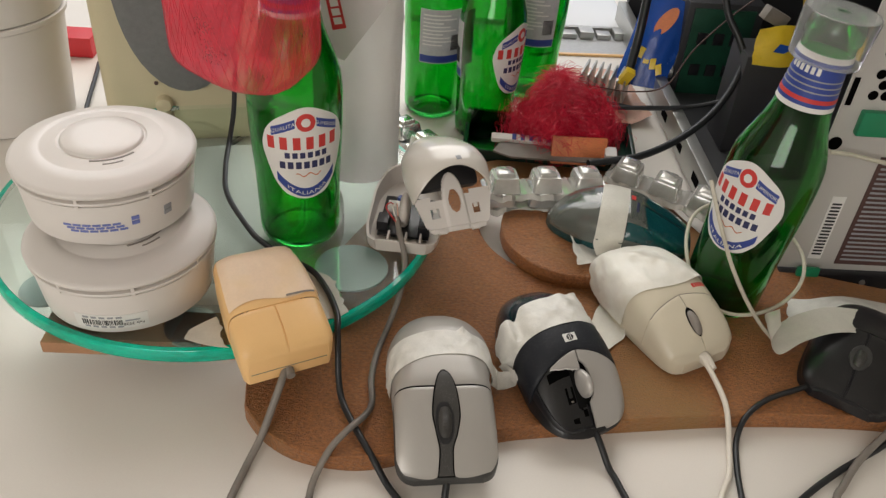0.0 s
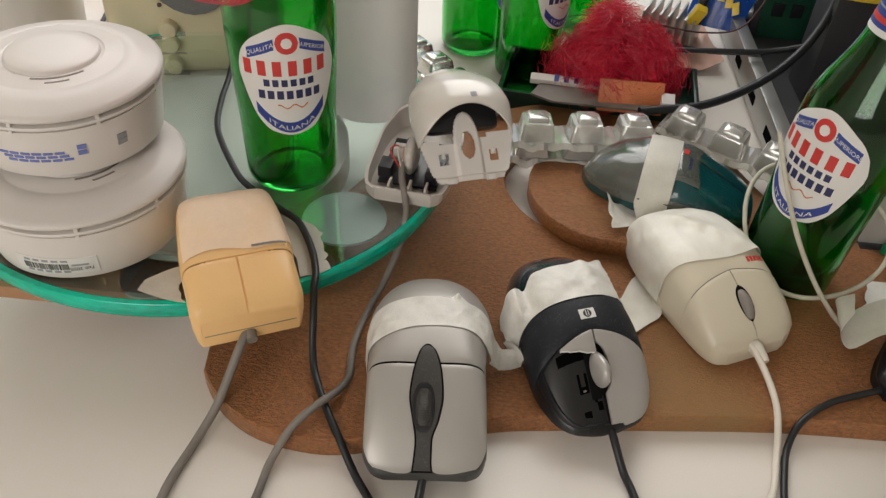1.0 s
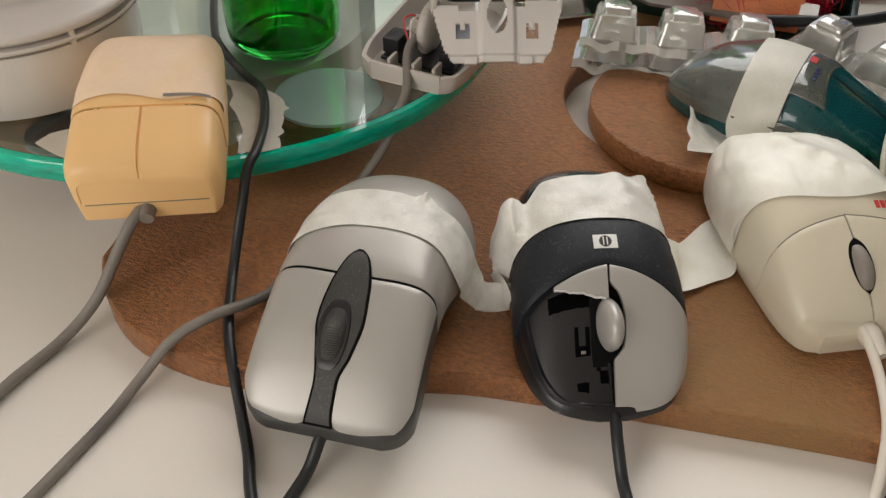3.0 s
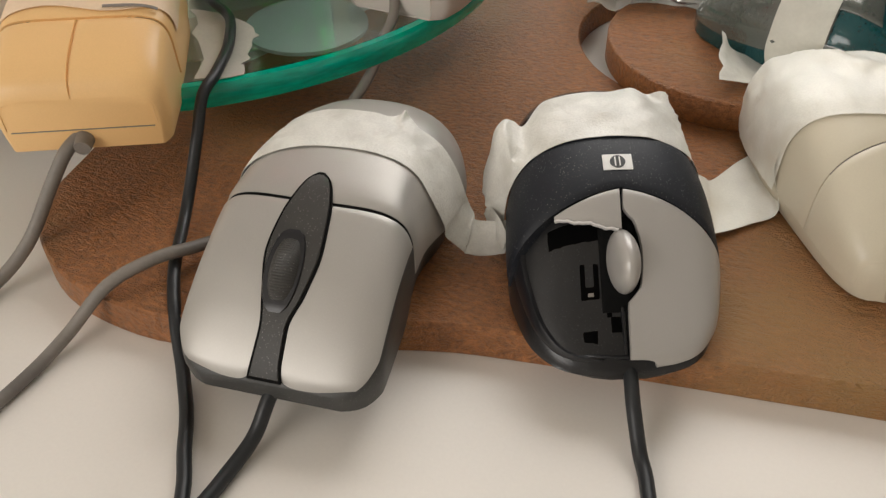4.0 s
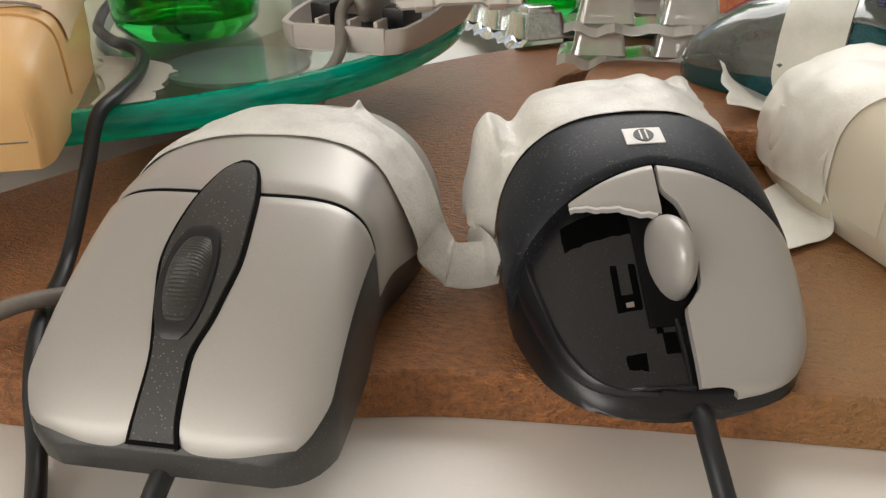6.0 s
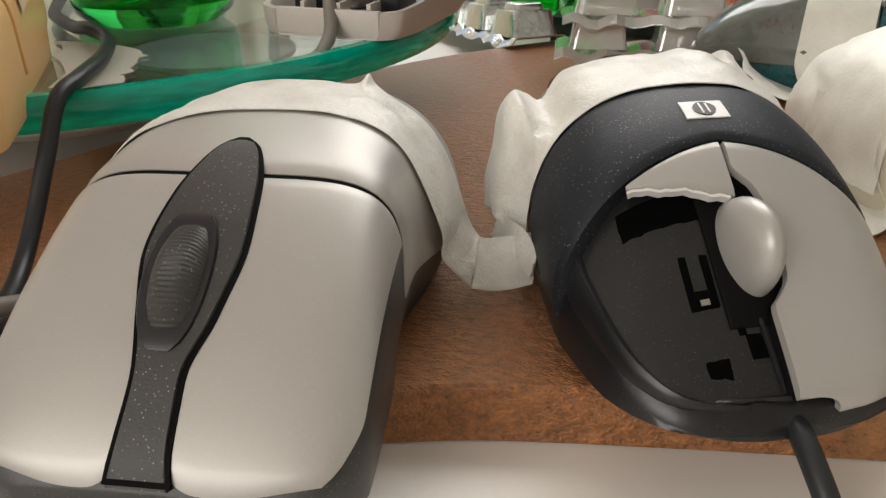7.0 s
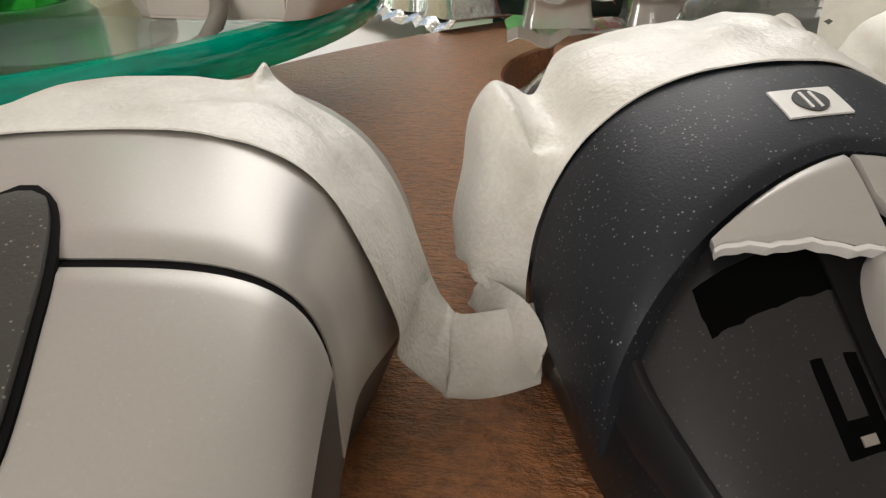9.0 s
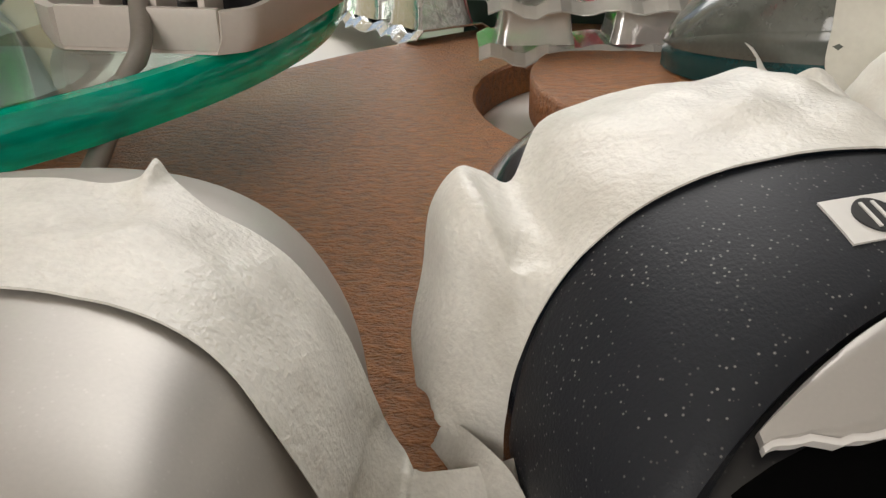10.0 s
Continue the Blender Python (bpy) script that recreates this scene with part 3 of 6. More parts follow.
part("right_button", HM.patch(lambda t: 0.0002, lambda t: band_edge(0.5 + t / 2) - 0.0005, lambda u: chan(u) / HM.half(u), const(1), 0, 0.0016, 40, 26), SILVER_GREY, chipped_mouse)
jag = lambda t: 0.0322 - 0.0040 * t + 0.0002 * math.sin(14 * t) + 0.00012 * math.sin(37 * t)
part("left_button_stub", HM.patch(jag, lambda t: band_edge(0.5 - 0.31 * (1 - t)) - 0.0004, const(-0.60), const(-0.002), 0, 0.0016, 12, 24), SILVER_GREY, chipped_mouse, "jagged stub of the broken silver button")
part("stub_edge", HM.patch(lambda t: jag(t) - 0.00035, lambda t: jag(t) + 0.0001, const(-0.60), const(-0.03), -0.0002, 0.0018, 2, 24, 0.0001), CARD, chipped_mouse, "white broken plastic edge")
part("rim", HM.patch(const(0.0002), const(0.0335), const(-1), const(-0.93), -0.0016, 0.004, 24, 6, 0.0006), BLACK, chipped_mouse)
part("front_rim", HM.patch(const(0.0002), const(0.0012), const(-0.95), const(0.0), -0.0024, 0.002, 4, 16, 0.0004), BLACK, chipped_mouse)
part("divider", HM.patch(const(0.0006), const(0.0125), const(-0.050), const(-0.008), -0.0030, 0.0030, 10, 4, 0.0003), BLACK, chipped_mouse)
# Slots are black plates on the chassis floor, standing in for dark holes
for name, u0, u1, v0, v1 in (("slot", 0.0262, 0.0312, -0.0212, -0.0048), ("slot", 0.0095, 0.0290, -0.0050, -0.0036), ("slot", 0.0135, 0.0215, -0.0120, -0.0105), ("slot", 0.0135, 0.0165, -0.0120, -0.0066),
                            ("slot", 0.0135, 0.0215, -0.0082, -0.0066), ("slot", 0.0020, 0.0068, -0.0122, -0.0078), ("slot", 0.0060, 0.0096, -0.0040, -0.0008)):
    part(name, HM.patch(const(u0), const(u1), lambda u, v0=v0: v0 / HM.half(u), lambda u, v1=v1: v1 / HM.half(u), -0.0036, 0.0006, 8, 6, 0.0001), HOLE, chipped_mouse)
part("chip", HM.patch(const(0.0142), const(0.0150), lambda u: -0.0100 / HM.half(u), lambda u: -0.0084 / HM.half(u), -0.0033, 0.0008, 2, 2, 0.0001), CABLE_GREY, chipped_mouse)
bm = bmesh.new()
bmesh.ops.create_uvsphere(bm, u_segments=32, v_segments=20, radius=1)
part("scroll_wheel", moved(bm, pose(0.0004, 0.0245, 0.0332, -37) @ Matrix.Diagonal((0.0045, 0.0128, 0.0090, 1))), SILVER_GREY, chipped_mouse, "smooth silver scroll wheel")
part("wheel_well", HM.patch(const(0.0105), const(0.0315), lambda u: -0.0062 / HM.half(u), lambda u: chan(u) / HM.half(u) + 0.01, -0.0030, 0.0016, 16, 8, 0.0002), GAP, chipped_mouse)
emblem = part("emblem", HM.patch(const(0.0430), const(0.0482), const(-0.135), const(0.140), 0.00055, 0.0003, 4, 6, 0.0), LABEL, chipped_mouse, "small white emblem plate")
part("emblem_disc", HM.patch(lambda t: 0.0456 - 0.0021 * math.sin(math.pi * t) ** 0.5, lambda t: 0.0456 + 0.0021 * math.sin(math.pi * t) ** 0.5, const(-0.070), const(0.075), 0.00072, 0.0002, 6, 16, 0.0), INK_BLACK, emblem)
for f0 in (-0.026, 0.016):
    part("emblem_stroke", HM.patch(const(0.0441), const(0.0471), const(f0), const(f0 + 0.012), 0.00085, 0.0002, 3, 2, 0.0), LABEL, emblem)

# ---------------------------------------------------------------- tapes over these two mice
WS = lambda u, f, off=0.0007: SMM @ SM.at(u, f, off)
WH = lambda u, f, off=0.0008: HMM @ HM.at(u, f, off)


def over(shell_at, uf, ub, f, off=0.0007, k=4):
    return [shell_at(uf + (ub - uf) * i / k, f, off) for i in range(k + 1)]


def free(a, b, sag=0.0, k=4):
    a, b = Vector(a), Vector(b)
    return [a + (b - a) * i / k + Vector((0, 0, -sag * math.sin(math.pi * i / k))) for i in range(k + 1)]


TIP = {0.36: 0.0004, 0.415: 0.0026, 0.46: 0.0009}


def over_silver(f):
    row = over(WS, 0.0605 - (0.003 * f ** 4 if f > 0 else 0.0085 * abs(f) ** 1.5), 0.0805 - 0.003 * abs(f) + (0.0022 if f in TIP else 0.0), f, 0.0006)
    row[-1] = row[-1] + Vector((0, 0, TIP.get(f, 0.0)))
    return row


st = [over_silver(f) for f in (-1.0, -0.985, -0.94, -0.86, -0.7, -0.45, -0.2, 0.1, 0.28, 0.36, 0.415, 0.46, 0.58, 0.7, 0.82, 0.93)]
st += [free((0.0562, 0.3462, 0.0310), (0.0564, 0.3645, 0.0305)), free((0.0556, 0.3488, 0.0248), (0.0580, 0.3650, 0.0250), -0.0012), free((0.0575, 0.3510, 0.0205), (0.0596, 0.3640, 0.0230), -0.001), free((0.0606, 0.3520, 0.0170), (0.0610, 0.3605, 0.0238))]
single("masking_tape", strip(st, 6, 7, rumple=0.0007, seed=2.0, ragged=0.0004), TAPE, "creased strip of off-white masking tape over the silver mouse", "tape", group="tapes holding the mice")
st = [free((0.0604, 0.3521, 0.0167), (0.0607, 0.3605, 0.0234)), free((0.0609, 0.3519, 0.0167), (0.0613, 0.3603, 0.0240)), free((0.0618, 0.3521, 0.0166), (0.0622, 0.3600, 0.0240)),
      free((0.0650, 0.3531, 0.0160), (0.0655, 0.3600, 0.0246)), free((0.0690, 0.3546, 0.0162), (0.0692, 0.3602, 0.0254)), free((0.0728, 0.3560, 0.0170), (0.0722, 0.3608, 0.0262))]
single("masking_tape", strip(st, 5, 7, rumple=0.0004, seed=15.0, ragged=0.0008), TAPE, "sharply folded masking tape standing between two mice", "tape", group="tapes holding the mice")
st = [free((0.0640, 0.3650, 0.0272), (0.0622, 0.3662, 0.0222)), free((0.0668, 0.3618, 0.0278), (0.0655, 0.3616, 0.0216), 0.0008), free((0.0702, 0.3580, 0.0276), (0.0690, 0.3574, 0.0206), 0.0012), free((0.0722, 0.3560, 0.0258), (0.0716, 0.3553, 0.0190), 0.001), free((0.0732, 0.3552, 0.0232), (0.0719, 0.3551, 0.0184))]
single("masking_tape", strip(st, 5, 8, rumple=0.0005, seed=19.0, ragged=0.001), TAPE, "torn curled flap of masking tape beside the black mouse", "tape", group="tapes holding the mice")
st = [free(WH(0.0560, 0.96, 0.0007), (0.1089, 0.4027, 0.0545), -0.001), free(WH(0.0556, 0.90, 0.0007), (0.1065, 0.4015, 0.0550), -0.001), free(WH(0.0553, 0.75, 0.0007), WH(0.0790, 0.52, 0.0026), -0.0018), free(WH(0.0552, 0.42, 0.0007), WH(0.0795, 0.36, 0.0030), -0.0016)]
st += [over(WH, 0.0552, 0.0800, f, 0.0009) for f in (0.15, -0.12, -0.38)]


def ear(f, *rest):
    return [WH(0.0554, f, 0.0007)] + [Vector(p) for p in rest]


st += [free(WH(0.0553, -0.60, 0.0007), WH(0.0785, -0.60, 0.0018), -0.0014),
       ear(-0.78, (0.0752, 0.3680, 0.0462), (0.0738, 0.3718, 0.0468), (0.0718, 0.3762, 0.0472), (0.0700, 0.3802, 0.0478)),
       ear(-0.89, (0.0726, 0.3658, 0.0446), (0.0711, 0.3672, 0.0448), (0.0684, 0.3735, 0.0478), (0.0668, 0.3800, 0.0490)),
       ear(-0.95, (0.0712, 0.3648, 0.0432), (0.0695, 0.3666, 0.0450), (0.0658, 0.3722, 0.0494), (0.0640, 0.3789, 0.0496)),
       ear(-0.975, (0.0698, 0.3642, 0.0395), (0.0668, 0.3670, 0.0415), (0.0630, 0.3722, 0.0448), (0.0612, 0.3785, 0.0452)),
       ear(-0.99, (0.0690, 0.3640, 0.0350), (0.0664, 0.3664, 0.0362), (0.0628, 0.3708, 0.0378), (0.0603, 0.3770, 0.0380)),
       ear(-0.996, (0.0682, 0.3636, 0.0296), (0.0656, 0.3652, 0.0302), (0.0622, 0.3688, 0.0318), (0.0592, 0.3748, 0.0318)),
       [Vector(p) for p in ((0.0702, 0.3616, 0.0236), (0.0676, 0.3630, 0.0248), (0.0652, 0.3640, 0.0262), (0.0628, 0.3655, 0.0268), (0.0600, 0.3715, 0.0272))]]
single("masking_tape", strip(st, 6, 7, rumple=0.0008, seed=7.0, ragged=0.001), TAPE, "crumpled masking tape folded over the black mouse", "tape", group="tapes holding the mice")

# ---------------------------------------------------------------- cream mouse
WMM = pose(0.1975, 0.3835, 0.0, 0, 0, 27.0)
WM = Shell(0.112,
           curve((0, 0.0185), (0.0015, 0.0235), (0.005, 0.0268), (0.012, 0.0290), (0.022, 0.0300), (0.05, 0.0308), (0.07, 0.0295), (0.088, 0.0250), (0.100, 0.0182), (0.108, 0.0105), (0.112, 0.001)),
           curve((0, 0.0265), (0.006, 0.0320), (0.02, 0.0410), (0.035, 0.0476), (0.055, 0.0525), (0.07, 0.0520), (0.09, 0.0452), (0.104, 0.0335), (0.112, 0.0200)),
           curve((0, 0.0175), (0.05, 0.0200), (0.112, 0.0165)), curve((0, 4.2), (0.06, 3.8), (0.112, 2.6)))
cream_mouse = thing("computer_mouse", "cream mouse with a grey wheel, white tape wrapped over its back", "computer mouse", WMM)
wm_seam = lambda t: 0.0345 - 0.0065 * abs(2 * t - 1) ** 1.2
part("body", WM.body(0.0128, curve((0, 0.93), (0.112, 0.9)), off=-0.0009, u_from=-0.0004, cap=curve((-0.0004, 0.0215), (0.002, 0.026), (0.01, 0.06))), CREAM, cream_mouse)
# Grey sheet added under the skin so the button gaps read dark
part("gap_liner", WM.patch(const(0.004), const(0.036), const(-0.9), const(0.9), -0.0006, 0.0010, 16, 24, 0.0), CABLE_GREY, cream_mouse)
part("palm_rest", WM.patch(lambda t: wm_seam(t) + 0.0003, const(0.1119), const(-1), const(1), 0, 0.0012, 36, 36), CREAM, cream_mouse)
part("left_button", WM.patch(lambda t: 0.0004 + 0.003 * (1 - t) ** 3, lambda t: wm_seam(t * 0.48) - 0.0002, const(-1), const(-0.036), 0, 0.0012, 26, 22), CREAM, cream_mouse)
part("right_button", WM.patch(lambda t: 0.0004 + 0.003 * t ** 3, lambda t: wm_seam(0.5 + t * 0.5) - 0.0002, const(-0.014), const(1), 0, 0.0012, 26, 22), CREAM, cream_mouse)
wm_ring = lambda u, r: r * max(0.0, 1 - ((u - 0.0165) / 0.0085) ** 2) ** 0.5
part("wheel_well", WM.patch(const(0.0075), const(0.0255), lambda u: (-0.001 - wm_ring(u, 0.0042)) / 0.0305, lambda u: (-0.0008 + wm_ring(u, 0.0042)) / 0.0305, 0.0003, 0.001, 18, 10, 0.0), GAP, cream_mouse)
part("scroll_wheel", moved(ribbed_wheel(0.0116, 0.0036, 30, 0.0001), pose(-0.0009, 0.0196, 0.0318)), CABLE_GREY, cream_mouse, "grey rubber scroll wheel")
for k in range(5):
    part("print_bar", WM.patch(const(0.0362), const(0.0392), const(0.42 + 0.075 * k), const(0.47 + 0.075 * k), 0.0003, 0.0003, 3, 2, 0.0), INK_RED, cream_mouse, "small red printed bar")
part("strain_relief", moved(lathe([(0.0040, 0), (0.0042, 0.003), (0.0030, 0.009), (0.0022, 0.012)], 20), pose(-0.0010, 0.002, 0.0215, 100)), CABLE_WHITE, cream_mouse)
WW = lambda u, f, off=0.0006: WMM @ WM.at(u, f, off)
st = []
for i in range(19):
    f = -1 + 2 * i / 18
    f = math.sin(f * math.pi / 2)
    fz = 0.0415 + 0.005 * f * f - 0.002 * f
    ridge = [math.exp(-((fz + (0.1085 - fz) * k / 8 - 0.088 + 0.036 * (f + 0.6)) / 0.0075) ** 2) for k in range(9)]
    st.append([WW(fz + (0.1085 - fz) * k / 8, f, 0.0007 + 0.0024 * ridge[k]) for k in range(9)])
single("masking_tape", strip(st, 4, 5, rumple=0.0007, seed=12.0), TAPE_WARM, "crinkled white tape wrapped over the cream mouse", "tape", group="tapes holding the mice")
st = [free((0.1290, 0.3835, 0.0230), (0.1225, 0.4080, 0.0240)), free((0.1310, 0.3870, 0.0180), (0.1260, 0.4120, 0.0200)), free((0.1335, 0.3900, 0.0150), (0.1285, 0.4160, 0.0170), 0.001), free((0.1430, 0.4000, 0.0135), (0.1350, 0.4330, 0.0140)),
      free((0.1510, 0.4080, 0.0150), (0.1415, 0.4430, 0.0160)), free(WW(0.050, -0.999, 0.001), WW(0.080, -0.999, 0.001)), free(WW(0.050, -0.95, 0.001), WW(0.080, -0.95, 0.001))]
single("masking_tape", strip(st, 5, 8, rumple=0.0005, seed=21.0), TAPE_WARM, "white tape bridging two mice across the board", "tape", group="tapes holding the mice")

# ---------------------------------------------------------------- teal see-through mouse on the disc
TMM = pose(0.2130, 0.4965, 0.0120, 0, 0, 76.0)
TM = Shell(0.108,
           curve((0, 0.0130), (0.003, 0.0180), (0.010, 0.0235), (0.025, 0.0280), (0.045, 0.0305), (0.065, 0.0305), (0.082, 0.0265), (0.095, 0.0190), (0.104, 0.0105), (0.108, 0.001)),
           curve((0, 0.0230), (0.008, 0.0285), (0.025, 0.0370), (0.045, 0.0450), (0.065, 0.0468), (0.082, 0.0430), (0.095, 0.0355), (0.104, 0.0265), (0.108, 0.0200)),
           curve((0, 0.0175), (0.05, 0.0230), (0.108, 0.0190)), 2.4)
teal_mouse = thing("computer_mouse", "see-through teal mouse with a smoky clear back, taped on the disc", "computer mouse", TMM)
part("base", TM.body(0.0124, curve((0, 0.85), (0.108, 0.86)), off=-0.0030, u_from=-0.0006), TEAL, teal_mouse, "dark teal translucent base")
part("front_shell", TM.patch(const(0.0), const(0.049), const(-1), const(1), 0, 0.0014, 28, 32), TEAL, teal_mouse, "teal translucent buttons")
part("back_shell", TM.patch(const(0.0495), const(0.1079), const(-1), const(1), 0.0002, 0.0014, 32, 36), SMOKE, teal_mouse, "smoky clear plastic dome")
part("seam_ring", TM.patch(const(0.0), const(0.1075), const(-1), const(-0.975), 0.0006, 0.002, 30, 3, 0.0002), SMOKE, teal_mouse)
part("button_groove", TM.patch(const(0.004), const(0.046), const(-0.014), const(0.014), 0.0003, 0.0008, 14, 3, 0.0), BLACK, teal_mouse)
part("clear_panel", TM.patch(lambda t: 0.034 + 0.004 * math.sin(math.pi * t), const(0.050), const(-0.72), const(0.72), 0.0006, 0.0012, 10, 18), SMOKE, teal_mouse)
part("emblem", TM.patch(const(0.0455), const(0.0488), const(0.02), const(0.20), 0.0010, 0.0003, 5, 5, 0.0), INK_RED, teal_mouse, "small red emblem")
for k in range(4):
    part("print_bar", TM.patch(const(0.0425), const(0.0442), const(-0.40 + 0.09 * k), const(-0.34 + 0.09 * k), 0.0010, 0.0003, 3, 2, 0.0), INK_NAVY, teal_mouse)
WT = lambda u, f, off=0.0007: TMM @ TM.at(u, f, off)
st = [over(WT, 0.0500, 0.0700, f, 0.0009) for f in (0.99, 0.9, 0.7, 0.4, 0.1, -0.2, -0.5, -0.75, -0.9, -0.97, -1.0)]
st += [free((0.1590, 0.4740, 0.0275), (0.1400, 0.4790, 0.0275))]
single("masking_tape", strip(st, 2, 4, rumple=0.0003, seed=31.0), TAPE_SEMI, "strip of translucent tape across the teal mouse", "tape", group="tapes holding the mice")
st = [free((0.1470, 0.4790, 0.0250), (0.1370, 0.4960, 0.0252)), free((0.1370, 0.4720, 0.0262), (0.1310, 0.4900, 0.0285)), free((0.1290, 0.4650, 0.0295), (0.1250, 0.4850, 0.0330)), free((0.1235, 0.4620, 0.0310), (0.1215, 0.4870, 0.0385))]
single("masking_tape", strip(st, 2, 5, rumple=0.0008, seed=37.0, ragged=0.003), TAPE, "torn curled tape end on the disc", "tape", group="tapes holding the mice")

# ---------------------------------------------------------------- yellowed mouse on the plate's edge
BMM = pose(-0.0625, 0.3390, 0.0235, 4.6, 0, 25.5)
BM = Shell(0.083,
           curve((0, 0.0235), (0.0015, 0.0258), (0.006, 0.0275), (0.03, 0.0276), (0.050, 0.0264), (0.067, 0.0250), (0.076, 0.0234), (0.081, 0.0207), (0.083, 0.0167)),
           curve((0, 0.0330), (0.0012, 0.0358), (0.004, 0.0388), (0.010, 0.0418), (0.026, 0.0452), (0.050, 0.0485), (0.064, 0.0480), (0.075, 0.0445), (0.083, 0.0360)),
           curve((0, 0.0222), (0.083, 0.0250)), 6.0)
yellow_mouse = thing("computer_mouse", "yellowed boxy old mouse hanging over the glass plate's edge", "computer mouse", BMM)
part("base", BM.body(0.0140, curve((0, 0.94), (0.083, 0.95)), off=-0.0008, u_from=0.0006, cap=curve((0.0, 0.0322), (0.002, 0.036), (0.006, 0.06))), YELLOWED, yellow_mouse)
part("front_seam", block(-0.0222, 0.0003, 0.0212, 0.0222, 0.0012, 0.0215, 0.0001), CABLE_GREY, yellow_mouse)
# Brown sheet added below the buttons to darken the gaps between them
part("gap_liner", BM.patch(const(0.002), const(0.030), const(-0.985), const(0.985), -0.0008, 0.001, 14, 20, 0.0), STICKER_BROWN, yellow_mouse)
part("cover", BM.patch(const(0.0275), const(0.0828), const(-1), const(1), 0.0004, 0.0014, 30, 36), YELLOWED, yellow_mouse)
part("left_button", BM.patch(const(0.0), const(0.0268), const(-1), const(-0.022), 0, 0.0014, 18, 20), YELLOWED, yellow_mouse)
part("right_button", BM.patch(const(0.0), const(0.0268), const(0.006), const(1), 0, 0.0014, 18, 20), YELLOWED, yellow_mouse)
part("strain_relief", moved(lathe([(0.0030, 0), (0.0032, 0.002), (0.0026, 0.007)], 16), pose(-0.0008, 0.0030, 0.0178, 95)), CABLE_GREY, yellow_mouse)
part("print_bar", BM.patch(const(0.0298), const(0.0309), const(0.28), const(0.86), 0.0018, 0.0003, 2, 14, 0.0), CABLE_GREY, yellow_mouse)
WB = lambda u, f, off=0.0007: BMM @ BM.at(u, f, off)
st = [[WB(0.031 + 0.0500 * k / 7 - 0.002 * math.sin(4 * f), f, 0.0010) for k in range(8)] for f in (-0.9, -0.75, -0.5, -0.25, 0, 0.25, 0.5, 0.75, 0.9, 0.97, 0.995)]
single("masking_tape", strip(st, 2, 4, rumple=0.0004, seed=41.0), TAPE_CREAM, "yellowish tape holding the old mouse on the plate", "tape", group="tapes holding the mice")
st = [free((-0.0450, 0.3790, 0.0447), (-0.0800, 0.4270, 0.0447)), free((-0.0400, 0.3800, 0.0447), (-0.0640, 0.4260, 0.0447)), free((-0.0360, 0.3830, 0.0447), (-0.0500, 0.4210, 0.0447)), free((-0.0330, 0.3860, 0.0447), (-0.0440, 0.4140, 0.0447))]
single("masking_tape", strip(st, 2, 4, rumple=0.0002, seed=45.0, ragged=0.004), TAPE_SEMI, "torn greyish tape flat on the glass beside the old mouse", "tape", group="tapes holding the mice")
st = [free((-0.1000, 0.3500, 0.0447), (-0.1120, 0.3760, 0.0447)), free((-0.1130, 0.3520, 0.0446), (-0.1170, 0.3720, 0.0446)), free((-0.1270, 0.3560, 0.0446), (-0.1250, 0.3640, 0.0446))]
single("masking_tape", strip(st, 2, 4, rumple=0.0002, seed=43.0, ragged=0.004), TAPE_SEMI, "torn scrap of tape on the glass plate", "tape", group="tapes holding the mice")

# ---------------------------------------------------------------- black mouse
KMM = pose(0.2760, 0.3520, 0.0, 0, 0, -35.0)
KM = Shell(0.105,
           curve((0, 0.0180), (0.003, 0.0230), (0.010, 0.0275), (0.03, 0.0305), (0.06, 0.0310), (0.08, 0.0275), (0.095, 0.0195), (0.105, 0.002)),
           curve((0, 0.0210), (0.01, 0.0260), (0.03, 0.0330), (0.055, 0.0380), (0.075, 0.0370), (0.09, 0.0310), (0.105, 0.0180)),
           curve((0, 0.0170), (0.105, 0.0170)), 2.6)
black_mouse = thing("computer_mouse", "matt black mouse held by a curled strip of tape", "computer mouse", KMM)
part("base", KM.body(0.0128, curve((0, 1.04), (0.105, 1.0)), off=-0.0010, u_from=-0.001), BLACK, black_mouse)
part("left_button", KM.patch(const(0.001), const(0.052), const(-1), const(-0.02), 0, 0.0012, 20, 18), INNER, black_mouse)
part("right_button", KM.patch(const(0.001), const(0.052), const(0.02), const(1), 0, 0.0012, 20, 18), INNER, black_mouse)
part("cover", KM.patch(const(0.0526), const(0.1048), const(-1), const(1), 0, 0.0012, 24, 30), INNER, black_mouse)
part("wheel_ring", KM.patch(lambda t: 0.030 - 0.010 * math.sin(math.pi * t) ** 0.5, lambda t: 0.030 + 0.010 * math.sin(math.pi * t) ** 0.5, const(-0.22), const(0.22), 0.0008, 0.001, 10, 16), DARK, black_mouse)
part("scroll_wheel", moved(ribbed_wheel(0.0090, 0.0035, 22, 0.0004), pose(0, 0.030, 0.0285)), PAD, black_mouse)
st = [free((0.2440, 0.3930, 0.0440), (0.2480, 0.4080, 0.0440)), free((0.2390, 0.3880, 0.0330), (0.2420, 0.4120, 0.0350)), free((0.2450, 0.3830, 0.0270), (0.2480, 0.4080, 0.0290)), free((0.2620, 0.3900, 0.0330), (0.2640, 0.4140, 0.0345)),
      free((0.2850, 0.3940, 0.0385), (0.2890, 0.4190, 0.0385)), free((0.3180, 0.3990, 0.0330), (0.3260, 0.4210, 0.0335))]
single("masking_tape", strip(st, 2, 5, rumple=0.0005, seed=51.0), TAPE_SEMI, "curled translucent tape over the black mouse", "tape", group="tapes holding the mice")
